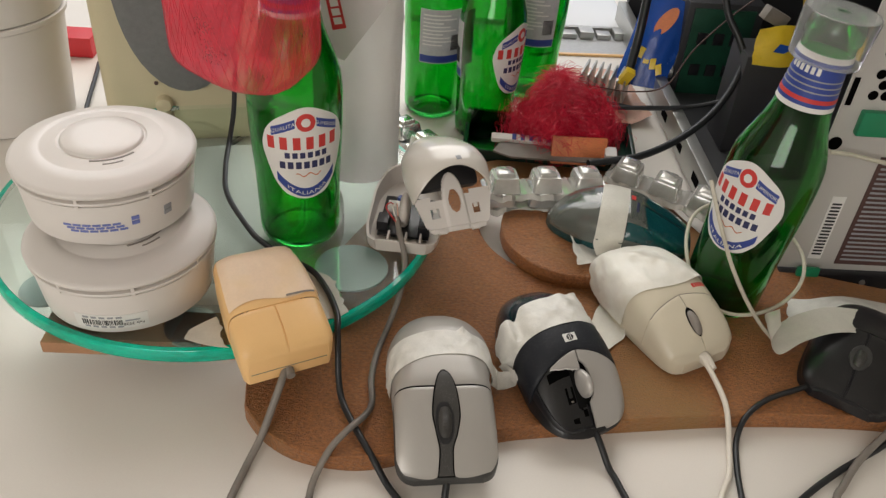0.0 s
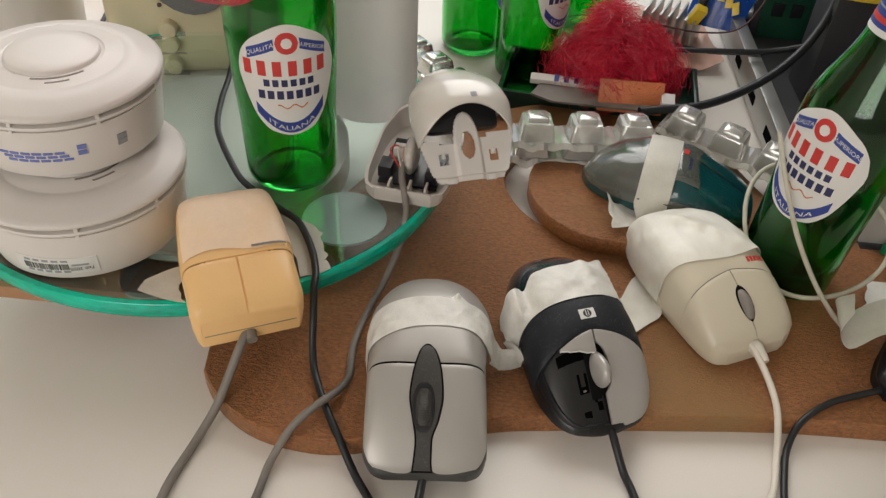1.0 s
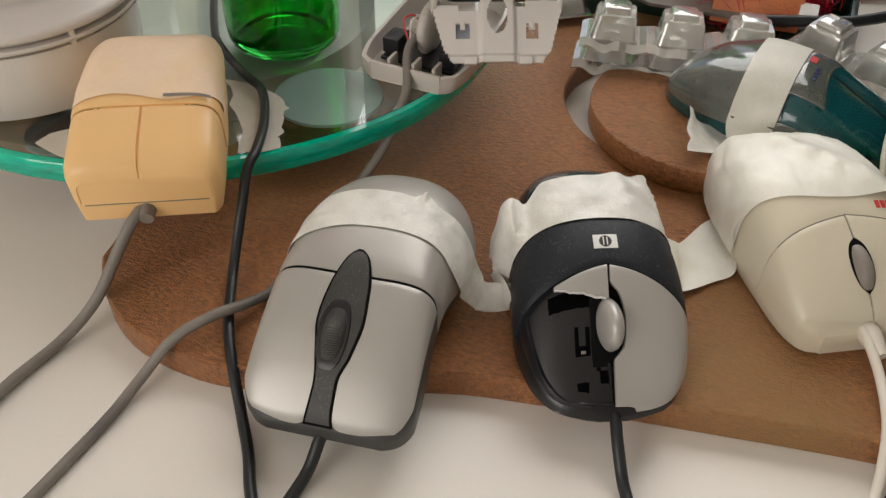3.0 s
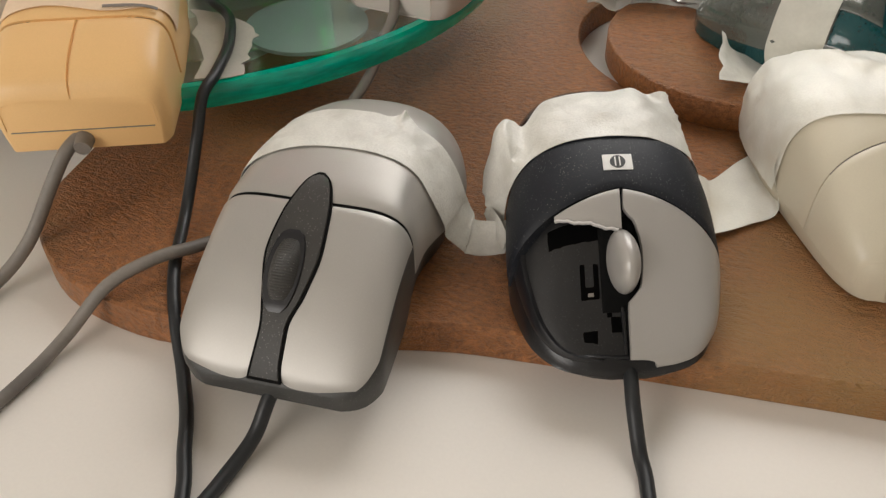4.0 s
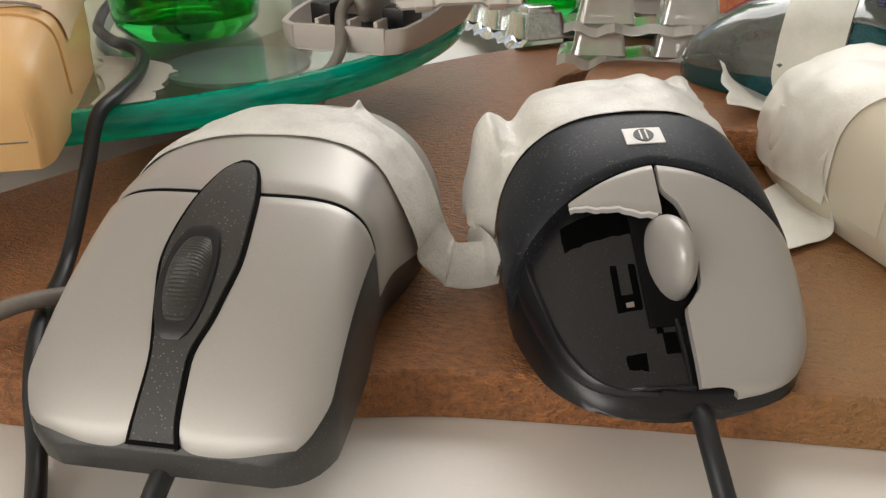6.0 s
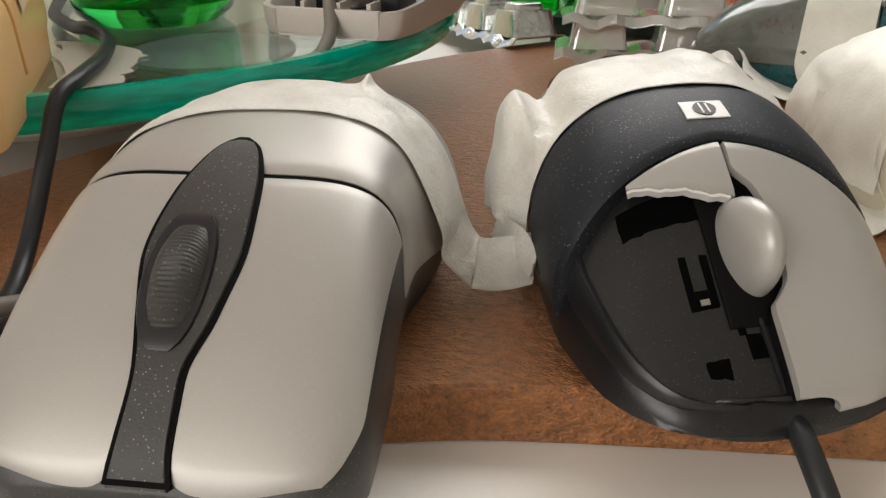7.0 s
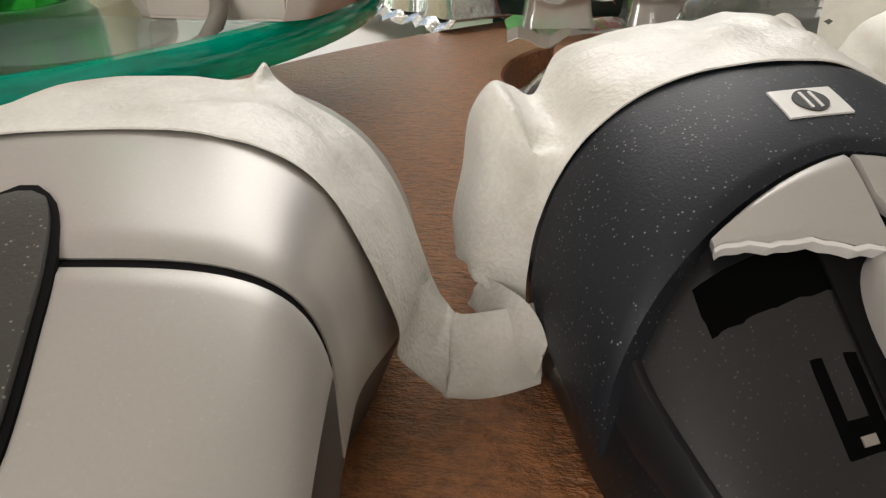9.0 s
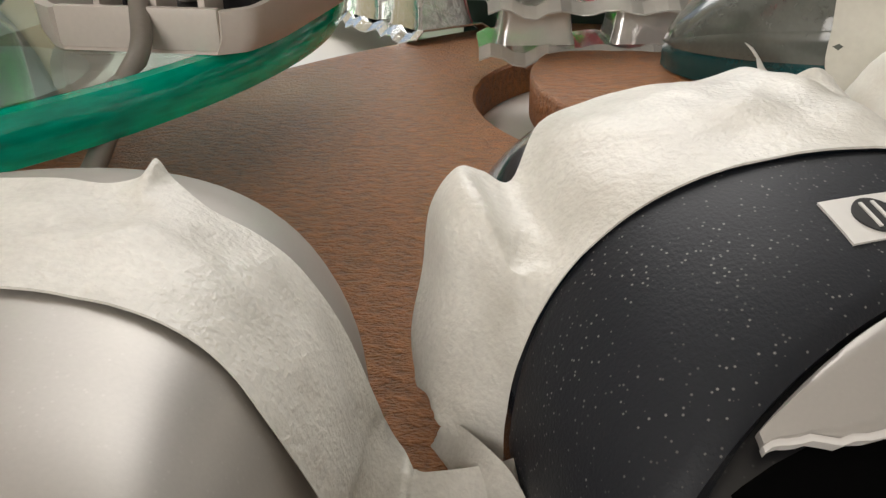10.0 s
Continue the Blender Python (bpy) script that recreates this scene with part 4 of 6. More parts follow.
st = [free((0.2700, 0.4300, 0.0130), (0.2800, 0.4560, 0.0135)), free((0.2950, 0.4320, 0.0180), (0.2960, 0.4560, 0.0140)), free((0.3150, 0.4280, 0.0300), (0.3200, 0.4560, 0.0180)), free((0.3500, 0.4200, 0.0250), (0.3600, 0.4500, 0.0160))]
single("masking_tape", strip(st, 2, 5, rumple=0.0006, seed=57.0, ragged=0.002), TAPE, "loose tape stuck to the board behind the black mouse", "tape", group="tapes holding the mice")

# ---------------------------------------------------------------- opened white mouse
lower = thing("mouse_bottom_half", "opened grey-white mouse base with wheel and circuit inside", "mouse part", pose(-0.0030, 0.4490, 0.0442, 0, 0, -6))
LB = Shell(0.09, curve((0, 0.018), (0.004, 0.0235), (0.02, 0.0262), (0.05, 0.0262), (0.075, 0.0215), (0.086, 0.0130), (0.09, 0.004)), const(0.012), const(0.0), 3)
rows_o, rows_i = [], []
for i in range(41):
    u = 0.09 * (0.5 - 0.5 * math.cos(math.pi * i / 40))
    w = LB.half(u)
    hgt = 0.008 + 0.010 * (u / 0.09)
    prof = [(-w, hgt), (-w * 0.98, 0.003), (-w * 0.9, 0.0), (w * 0.9, 0.0), (w * 0.98, 0.003), (w, hgt)]
    prof_i = [(-w + 0.0016, hgt), (-w * 0.98 + 0.0018, 0.0040), (-w * 0.88, 0.0018), (w * 0.88, 0.0018), (w * 0.98 - 0.0018, 0.0040), (w - 0.0016, hgt)]
    uu = 0.0018 + u * (0.0864 / 0.09)
    rows_o.append([Vector((x, u, z)) for x, z in prof])
    rows_i.append([Vector((x, uu, z)) for x, z in prof_i])
part("tray", sheet(rows_o, rows_i), GREY_PL, lower)
part("front_lip", block(-0.017, 0.0002, 0.0005, 0.017, 0.0022, 0.0085, 0.0005), GREY_PL, lower)
part("circuit", block(-0.018, 0.012, 0.0035, 0.018, 0.060, 0.0052, 0.0003), INNER, lower, "dark circuit board")
part("wheel", moved(ribbed_wheel(0.0125, 0.0034, 26, 0.0003), pose(-0.001, 0.030, 0.0150)), GREY_PL, lower, "grey scroll wheel")
part("switch", block(-0.019, 0.016, 0.0052, -0.011, 0.028, 0.0125, 0.0006), BLACK, lower)
part("switch", block(0.010, 0.014, 0.0052, 0.018, 0.030, 0.0125, 0.0006), BLACK, lower)
part("plug", block(-0.014, 0.034, 0.0052, -0.005, 0.042, 0.0140, 0.0006), WHITE_PL, lower)
part("capacitor", moved(lathe([(0.0026, 0), (0.0028, 0.0004), (0.0028, 0.0075), (0.0024, 0.008)], 16), pose(-0.006, 0.048, 0.0052)), INK_BLUE, lower)
for rx in (-0.010, 0.002, 0.012):
    part("rib", block(rx, 0.003, 0.0018, rx + 0.0015, 0.011, 0.0100, 0.0003), GREY_PL, lower)
for a, b, cmat in (((-0.010, 0.038, 0.013), (-0.014, 0.028, 0.016), INK_RED), ((-0.009, 0.038, 0.013), (-0.009, 0.026, 0.017), CABLE_WHITE), ((-0.008, 0.038, 0.013), (-0.006, 0.027, 0.016), COPPER)):
    part("wire", tube([a, ((a[0] + b[0]) / 2, (a[1] + b[1]) / 2, 0.0175), b, (-0.003, 0.012, 0.014)], 0.0005, 6), cmat, lower)

upper = thing("mouse_top_half", "loose pearl-white mouse cover with a notched front plate", "mouse part", pose(0.0375, 0.4570, 0.0600, 44, 0, 21.0))
UP = Shell(0.074, curve((0, 0.0225), (0.004, 0.0240), (0.02, 0.0282), (0.04, 0.0305), (0.054, 0.0280), (0.064, 0.0205), (0.071, 0.0110), (0.074, 0.001)),
           curve((0, 0.0035), (0.015, 0.0090), (0.030, 0.0165), (0.042, 0.0170), (0.055, 0.0100), (0.066, -0.0040), (0.074, -0.0220)),
           curve((0, -0.002), (0.04, -0.006), (0.074, -0.024)), 2.3)
part("dome", UP.patch(lambda t: 0.0225 + 0.0190 * math.sin(math.pi * t) ** 0.8, const(0.0739), const(-1), const(1), 0, 0.0016, 36, 40, 0.0003), PEARL, upper, "glossy pearl-white dome")


def cut_plate(inside, lift, x0, x1, y0, y1, cell, thick):
    """A thin plate of small cells, open where inside() is false."""
    nx, ny = round((x1 - x0) / cell), round((y1 - y0) / cell)
    bm = bmesh.new()
    keep = {(i, j) for i in range(nx) for j in range(ny) if inside(x0 + (i + 0.5) * cell, y0 + (j + 0.5) * cell)}
    top, low = {}, {}

    def vert(table, i, j, dz):
        if (i, j) not in table:
            x, y = x0 + i * cell, y0 + j * cell
            table[i, j] = bm.verts.new((x, y, lift(x, y) + dz))
        return table[i, j]
    for i, j in sorted(keep):
        ring = [(i, j), (i + 1, j), (i + 1, j + 1), (i, j + 1)]
        bm.faces.new([vert(top, a, b, 0) for a, b in ring])
        bm.faces.new([vert(low, a, b, -thick) for a, b in reversed(ring)])
        for (a, b), (c, d), near in ((ring[0], ring[1], (i, j - 1)), (ring[1], ring[2], (i + 1, j)), (ring[2], ring[3], (i, j + 1)), (ring[3], ring[0], (i - 1, j))):
            if near not in keep:
                bm.faces.new((vert(top, a, b, 0), vert(low, a, b, -thick), vert(low, c, d, -thick), vert(top, c, d, 0)))
    return bm


def tongue(x, y):
    w = 0.0078 if y < 0.022 else 0.0078 * max(0.0, 1 - ((y - 0.022) / 0.0185) ** 2) ** 0.5
    return w - abs(x)


def in_plate(x, y):
    if abs(x) > 0.0218 + 0.0065 * min(1, y / 0.024) or (y < 0.004 and abs(x) > 0.0195 + y * 0.6):
        return False
    if (abs(x) - 0.0152) ** 2 < 0.0030 ** 2 and 0.0102 < y < 0.0168 and not (abs(abs(x) - 0.0152) < 0.0011 and y > 0.0142):
        return False
    if (x / 0.0044) ** 2 + ((y - 0.0205) / 0.0082) ** 2 < 1:
        return False
    if tongue(x, y) > 0:
        return True
    return y < ((0.0225 if x > -0.0165 else 0.0250) if x < 0 else (0.0275 if x > 0.0125 else 0.0245))


part("front_plate", cut_plate(in_plate, lambda x, y: 0.0016 * min(1.0, max(0.0, (tongue(x, y) + 0.0006) / 0.0016)) + 0.012 * (abs(x) ** 2) / 0.03 * -1 + (0.0012 if y < 0.003 else 0.0) * -1, -0.0290, 0.0290, 0.0, 0.0410, 0.00068, 0.0014), WHITE_PL, upper)
for sx in (-1, 1):
    part("clip", block(sx * 0.012 - 0.0028, -0.0010, -0.0030, sx * 0.012 + 0.0028, 0.0022, 0.0004, 0.0004), WHITE_PL, upper)
    part("peg", block(sx * 0.0152 - 0.0008, 0.0150, -0.0012, sx * 0.0152 + 0.0008, 0.0176, 0.0006, 0.0002), WHITE_PL, upper)
# Solid black block added under the dome; its colour stands for the shade inside
part("inner_shadow_box", block(-0.022, 0.030, -0.012, 0.022, 0.052, -0.001, 0.004), BLACK, upper, "black block added to shade the inside of the cover")
part("emblem", UP.patch(const(0.045), const(0.048), const(0.08), const(0.20), 0.0002, 0.0002, 4, 4, 0), INK_GREY, upper)

# ---------------------------------------------------------------- smoke detectors


def wrapped(bm_radius, z0, z1, a0, a1, off=0.0002, n=4, rows=1):
    """A patch on a turned side, from angle a0 to a1 in degrees."""
    o, i = [], []
    for r in range(rows + 1):
        z = z0 + (z1 - z0) * r / rows
        o.append([Vector(((bm_radius(z) + off) * math.cos(radians(a0 + (a1 - a0) * k / n)), (bm_radius(z) + off) * math.sin(radians(a0 + (a1 - a0) * k / n)), z)) for k in range(n + 1)])
        i.append([Vector(((bm_radius(z) - 0.0002) * math.cos(radians(a0 + (a1 - a0) * k / n)), (bm_radius(z) - 0.0002) * math.sin(radians(a0 + (a1 - a0) * k / n)), z)) for k in range(n + 1)])
    return sheet(o, i)


DET_R = curve((0, 0.0497), (0.003, 0.0501), (0.0275, 0.0525), (0.03, 0.0527))


def detector(m, label):
    d = thing("smoke_detector", label, "smoke detector", m, "stacked smoke detectors")
    part("base", lathe([(0.0470, 0.0), (0.0495, 0.0008), (0.0500, 0.003), (0.0524, 0.0275), (0.0520, 0.0285), (0.0480, 0.0288)], 72), WHITE_PL, d)
    part("vent_ring", lathe([(0.0485, 0.0289), (0.0500, 0.0292), (0.0500, 0.0312), (0.0485, 0.0314)], 72), GREY_PL, d)
    part("collar", lathe([(0.0500, 0.0300), (0.0537, 0.0304), (0.0541, 0.0314), (0.0537, 0.0322), (0.0500, 0.0325)], 72), WHITE_PL, d)
    part("vent_slot", lathe([(0.0490, 0.0326), (0.0508, 0.0327), (0.0508, 0.0344), (0.0490, 0.0345)], 72), GREY_PL, d)
    part("cover", lathe([(0.0500, 0.0346), (0.0538, 0.0347), (0.0546, 0.0354), (0.0548, 0.0366), (0.0544, 0.0376), (0.0520, 0.0388), (0.0440, 0.0414), (0.0370, 0.0434), (0.0365, 0.0431), (0.0350, 0.0434), (0.0262, 0.0450), (0.0256, 0.0445), (0.0244, 0.0446), (0.0238, 0.0460), (0.0226, 0.0468), (0.0150, 0.0473), (0.005, 0.0475)], 72), WHITE_PL, d)
    for k in range(8):
        a = k * 45 + 12
        part("strut", moved(block(0.0500, -0.0010, 0.0286, 0.0535, 0.0010, 0.0350, 0.0003), pose(0, 0, 0, 0, 0, a)), WHITE_PL, d)
    for r0, a0, a1 in ((0.0268, -75, -20), (0.0300, -60, -38)):
        bm = bmesh.new()
        zz = 0.0445 if r0 < 0.028 else 0.0438
        rows = []
        for w, z in ((0.0, zz), (0.0, zz + 0.0006), (0.0010, zz + 0.0006), (0.0010, zz)):
            rows.append([((r0 + w) * math.cos(radians(a0 + (a1 - a0) * k / 14)), (r0 + w) * math.sin(radians(a0 + (a1 - a0) * k / 14)), z) for k in range(15)])
        grid(bm, rows, close_u=True)
        part("slot", bm, CABLE_GREY, d)
    return d


d1 = detector(pose(-0.1715, 0.4090, 0.0442, 0, 0, 10) @ Matrix.Scale(1.02, 4), "round white smoke detector with a printed barcode, on the glass plate")
d2 = detector(pose(-0.1800, 0.4270, 0.0926, 0, 1.0, -12) @ Matrix.Scale(0.96, 4), "round white smoke detector stacked on another one")
random.seed(5)
sticker = part("sticker", wrapped(DET_R, 0.0045, 0.0150, -118, -72, 0.0002, 16), LABEL, d1, "white sticker with a barcode")
a = -113.0
while a < -88:
    w = random.choice((0.35, 0.5, 0.9))
    part("barcode_bar", wrapped(DET_R, 0.0072, 0.0112, a, a + w, 0.0004, 1), INK_BLACK, sticker)
    a += w + random.choice((0.4, 0.6, 0.9))
for z in (0.0052, 0.0125):
    for k in range(5):
        part("text_bar", wrapped(DET_R, z, z + 0.0013, -112 + 5.2 * k, -108.5 + 5.2 * k, 0.0004, 2), INK_GREY, sticker)
part("text_bar", wrapped(DET_R, 0.0098, 0.0108, -86, -77, 0.0004, 4), INK_GREY, sticker)
for r, z in enumerate((0.0150, 0.0128, 0.0106)):
    for k in range(6):
        part("stamp_bar", wrapped(DET_R, z, z + 0.0013, -90 + 6.2 * k + 2 * r, -85 + 6.2 * k + 2 * r, 0.0003, 2), INK_LILAC, d2)
for z in (0.0130, 0.0165):
    part("stamp_bar", wrapped(DET_R, z, z + 0.0026, -47, -42, 0.0003, 2), INK_LILAC, d2)
    part("stamp_bar", wrapped(DET_R, z - 0.001, z + 0.0020, -24, -18, 0.0003, 2), INK_GREY, d2)

# ---------------------------------------------------------------- bottles


def lettering(word, size):
    """A flat word centred on its origin, as a bmesh."""
    data = bpy.data.curves.new("word", "FONT")
    data.body, data.size, data.align_x, data.resolution_u = word, size, "CENTER", 3
    ob = new("word", data)
    bpy.context.view_layer.update()
    me = bpy.data.meshes.new_from_object(ob.evaluated_get(bpy.context.evaluated_depsgraph_get()))
    bm = bmesh.new()
    bm.from_mesh(me)
    bpy.data.objects.remove(ob)
    bpy.data.curves.remove(data)
    bpy.data.meshes.remove(me)
    return bm


BOTTLE = [(0.0, 0.0220), (0.0025, 0.0255), (0.006, 0.0268), (0.02, 0.0272), (0.045, 0.0277), (0.07, 0.0290), (0.090, 0.0299), (0.105, 0.0301), (0.118, 0.0292), (0.1276, 0.0268), (0.1372, 0.0232), (0.1476, 0.0196), (0.1596, 0.0172), (0.1756, 0.0154), (0.1916, 0.0141), (0.1988, 0.0136)]
BR = curve(*BOTTLE)


def bottle(m, label, face, label_z=0.083, group="green bottles", neck=True, front=True):
    b = thing("beer_bottle", label, "bottle", m, group)
    zs = [0.1988 * (i / 60) for i in range(61)]
    outer = [(0.018, 0.0015)] + [(BR(z), z) for z in zs] + [(0.0150, 0.1993), (0.0152, 0.2050), (0.0143, 0.2075), (0.0135, 0.2120), (0.0125, 0.2130), (0.0105, 0.2125), (0.0102, 0.2040)]
    inner = [(max(BR(z) - 0.0026, 0.0098), z) for z in reversed(zs[2:])] + [(0.012, 0.0062)]
    part("glass", lathe(outer + inner, 48), GLASS_GREEN, b)
    if front:
        half_w = 0.0240
        sc = 1.2
        paper = []

        def wrap(x0, x1, lo, hi, nx, ny, material, name, lab="", off=0.0003):
            o, i = [], []
            for k in range(nx + 1):
                x = x0 + (x1 - x0) * k / nx
                o.append([])
                i.append([])
                for r in range(ny + 1):
                    y = lo(x) + (hi(x) - lo(x)) * r / ny
                    z = label_z + y * sc
                    rad = BR(z)
                    a = radians(face) + x * sc / 0.030
                    o[-1].append(Vector(((rad + off) * math.cos(a), (rad + off) * math.sin(a), z)))
                    i[-1].append(Vector(((rad + off - 0.0003) * math.cos(a), (rad + off - 0.0003) * math.sin(a), z)))
            return part(name, sheet(o, i), material, paper[0] if paper else b, lab)
        hi = curve((-half_w, 0.006), (-0.0215, 0.0135), (-0.014, 0.0215), (0, 0.0275), (0.014, 0.0215), (0.0215, 0.0135), (half_w, 0.006))
        lo = curve((-half_w, 0.002), (-0.0215, -0.0070), (-0.0165, -0.0190), (-0.0100, -0.0252), (0, -0.0275), (0.0100, -0.0252), (0.0165, -0.0190), (0.0215, -0.0070), (half_w, 0.002))
        paper.append(wrap(-half_w, half_w, lo, hi, 40, 10, LABEL, "label", "shaped white paper label"))
        wrap(-0.0050, 0.0050, lambda x: 0.0190 - (0.0050 ** 2 - x * x + 1e-9) ** 0.5, lambda x: 0.0190 + (0.0050 ** 2 - x * x + 1e-9) ** 0.5, 14, 2, INK_RED, "medallion", "red round medallion", 0.0005)
        wrap(-0.0024, 0.0024, lambda x: 0.0190 - (0.0024 ** 2 - x * x + 1e-9) ** 0.5, lambda x: 0.0190 + (0.0024 ** 2 - x * x + 1e-9) ** 0.5, 8, 2, LABEL, "medallion_centre", "", 0.0007)
        for sx in (-1, 1):
            wrap(sx * 0.0180, sx * 0.0055, lambda x: 0.0205 - 0.42 * abs(x) - 0.0020, lambda x: 0.0205 - 0.42 * abs(x) + 0.0030, 10, 2, INK_BLUE, "blue_ribbon", "", 0.0005)
        arc = lambda x: -0.0236 + 38.0 * x * x
        wrap(-0.0165, 0.0165, lambda x: arc(x) - 0.0026, lambda x: arc(x) + 0.0028, 28, 2, INK_BLUE, "blue_scroll", "", 0.0005)
        for word, size, centre, base, lean in (("ITALIANA", 0.0034, 0.0, lambda x: arc(x) - 0.0012, 1.5), ("QUALITA", 0.0030, -0.0117, lambda x: 0.0210 - 0.42 * abs(x) - 0.0010, 1.0), ("SUPERIORE", 0.0028, 0.0117, lambda x: 0.0210 - 0.42 * abs(x) - 0.0010, 1.0)):
            tb = lettering(word, size)
            for v in tb.verts:
                x = v.co.x * lean + centre
                z = label_z + (base(x) + v.co.y) * sc
                a = radians(face) + x * sc / 0.030
                rad = BR(z) + 0.0008
                v.co = Vector((rad * math.cos(a), rad * math.sin(a), z))
            part("printed_word", tb, LABEL, paper[0], "small white capital letters", False)
        for k in range(6):
            x0 = -0.0205 + k * 0.0068
            wrap(x0, x0 + 0.0038, const(0.0034), const(0.0106), 3, 2, INK_RED, "red_bar", "", 0.0005)
        for k in range(6):
            wrap(-0.0115 + k * 0.0040, -0.0115 + k * 0.0040 + 0.0027, const(-0.0018), const(0.0016), 2, 1, INK_NAVY, "navy_bar", "", 0.0005)
        for k in range(7):
            wrap(-0.0145 + k * 0.0043, -0.0145 + k * 0.0043 + 0.0030, const(-0.0082), const(-0.0040), 2, 1, INK_NAVY, "navy_bar", "", 0.0005)
        wrap(-0.006, 0.008, lambda x: -0.0125 + 0.001 * math.sin(900 * x), lambda x: -0.0119 + 0.001 * math.sin(900 * x), 20, 1, ORANGE, "signature_line", "", 0.0005)
    if neck:
        for z0, z1, mm, nm in ((0.1585, 0.1925, LABEL, "neck_label"), (0.1615, 0.1890, INK_BLUE, "neck_band")):
            part(nm, lathe([(BR(z0) + 0.0001, z0), (BR(z0) + (0.0003 if mm is LABEL else 0.0005), z0 + 0.0002), (BR((z0 + z1) / 2) + (0.0003 if mm is LABEL else 0.0005), (z0 + z1) / 2), (BR(z1) + (0.0003 if mm is LABEL else 0.0005), z1 - 0.0002), (BR(z1) + 0.0001, z1)], 40, closed=False), mm, b)
        part("red_band", lathe([(BR(0.164) + 0.0003, 0.164), (BR(0.164) + 0.0007, 0.1642), (BR(0.167) + 0.0007, 0.1668), (BR(0.167) + 0.0003, 0.167)], 40), INK_RED, b)
        for z in (0.1700, 0.1735, 0.1770):
            part("print_line", lathe([(BR(z) + 0.0003, z), (BR(z) + 0.0007, z + 0.0001), (BR(z) + 0.0007, z + 0.0009), (BR(z) + 0.0003, z + 0.001)], 40), INK_GREY, b)
        for k in range(6):
            part("letter_block", wrapped(BR, 0.1808, 0.1862, face - 42 + k * 13, face - 34 + k * 13, 0.0009, 2), LABEL, b)
    return b


def back_label(b, face):
    sheet_back = part("back_label", wrapped(BR, 0.060, 0.112, face - 42, face + 42, 0.0003, 14, 6), PRINT_GREY, b, "grey printed back label")
    for k in range(9):
        z = 0.106 - k * 0.0035
        part("text_bar", wrapped(BR, z, z + 0.0013, face - 36, face + 12 + 14 * math.sin(k * 2.1), 0.0005, 8), LABEL, sheet_back)
    part("blue_foot", wrapped(BR, 0.061, 0.068, face - 41, face + 41, 0.0005, 12), INK_BLUE, sheet_back)
    for k in range(10):
        part("barcode_bar", wrapped(BR, 0.073, 0.088, face + 16 + 2.0 * k, face + 17 + 2.0 * k, 0.0006, 1), INK_BLACK, sheet_back)


tb = lettering("Feb 2028", 0.0030)
for v in tb.verts:
    a, z = radians(-81) - v.co.x / 0.0505, 0.0088 - v.co.y
    v.co = Vector(((DET_R(z) + 0.0006) * math.cos(a), (DET_R(z) + 0.0006) * math.sin(a), z))
part("printed_date", tb, INK_BLACK, sticker, "black printed date, upside down", False)

b1 = bottle(pose(-0.0730, 0.4715, 0.0442), "green glass beer bottle with a white label on the glass plate", -70, 0.0765)
b2 = bottle(pose(0.2280, 0.4560, 0.0122, 0, 4, 0), "green glass beer bottle capped with a clear plastic cup", -142, 0.0880)
b3 = bottle(pose(0.0195, 0.7480, 0.0002), "green glass beer bottle showing its grey back label", 100, front=False)
back_label(b3, -78)
b4 = bottle(pose(0.0690, 0.7060, 0.0002), "green glass beer bottle turned with its label aside", -35, 0.0830)
back_label(b4, -195)
b5 = bottle(pose(0.1210, 0.8000, 0.0002), "green glass beer bottle standing behind the others", 100, front=False)
back_label(b5, -100)
single("plastic_cup", lathe([(0.0185, 0.0), (0.0192, 0.0), (0.0205, 0.034), (0.0200, 0.036), (0.0, 0.0362), (0.0, 0.0352), (0.0192, 0.0350), (0.0196, 0.033)][:4] + [(0.0140, 0.0365), (0.0040, 0.0362), (0.0040, 0.0352), (0.0190, 0.0348)], 40), CLEAR,
       "clear plastic cup turned over the bottle's mouth", "cup", pose(0.2412, 0.4560, 0.1985, 0, 4, 0) @ Matrix.Diagonal((1.08, 1.08, 0.80, 1)))

# ---------------------------------------------------------------- white jar, paper card, red net
jar = thing("white_jar", "tall plain white plastic jar on the glass plate", "jar", pose(-0.0395, 0.5615, 0.0442))
part("jar_body", lathe([(0.0280, 0), (0.0305, 0.001), (0.0312, 0.004), (0.0306, 0.060), (0.0312, 0.120), (0.0306, 0.185), (0.0290, 0.190)], 56), JAR_WHITE, jar)
part("jar_lid", lathe([(0.0295, 0.1902), (0.0318, 0.1905), (0.0318, 0.2120), (0.0300, 0.2135)], 56), WHITE_PL, jar)
card = thing("paper_card", "white pointed paper card with a red stamp, leaning on the jar", "paper card", pose(-0.0420, 0.5270, 0.0450, 2))
part("sheet", moved(slab([(-0.024, 0.11), (-0.030, 0.175), (0.026, 0.175), (0.024, 0.145), (-0.0045, 0.1035)], 0, 0.0006), pose(0, 0, 0, 90)), CARD, card, smooth=False)
part("red_box", moved(slab([(-0.0120, 0.1250), (-0.0185, 0.1580), (-0.0100, 0.1600), (-0.0030, 0.1270)], 0.0007, 0.0009), pose(0, 0, 0, 90)), INK_RED, card, smooth=False)
for k in range(5):
    part("white_bar", moved(slab([(-0.0105 - 0.0012 * k, 0.1290 + 0.006 * k), (-0.0117 - 0.0012 * k, 0.1335 + 0.006 * k), (-0.0065 - 0.0012 * k, 0.1345 + 0.006 * k), (-0.0053 - 0.0012 * k, 0.1300 + 0.006 * k)], 0.0010, 0.0012), pose(0, 0, 0, 90)), LABEL, card, smooth=False)
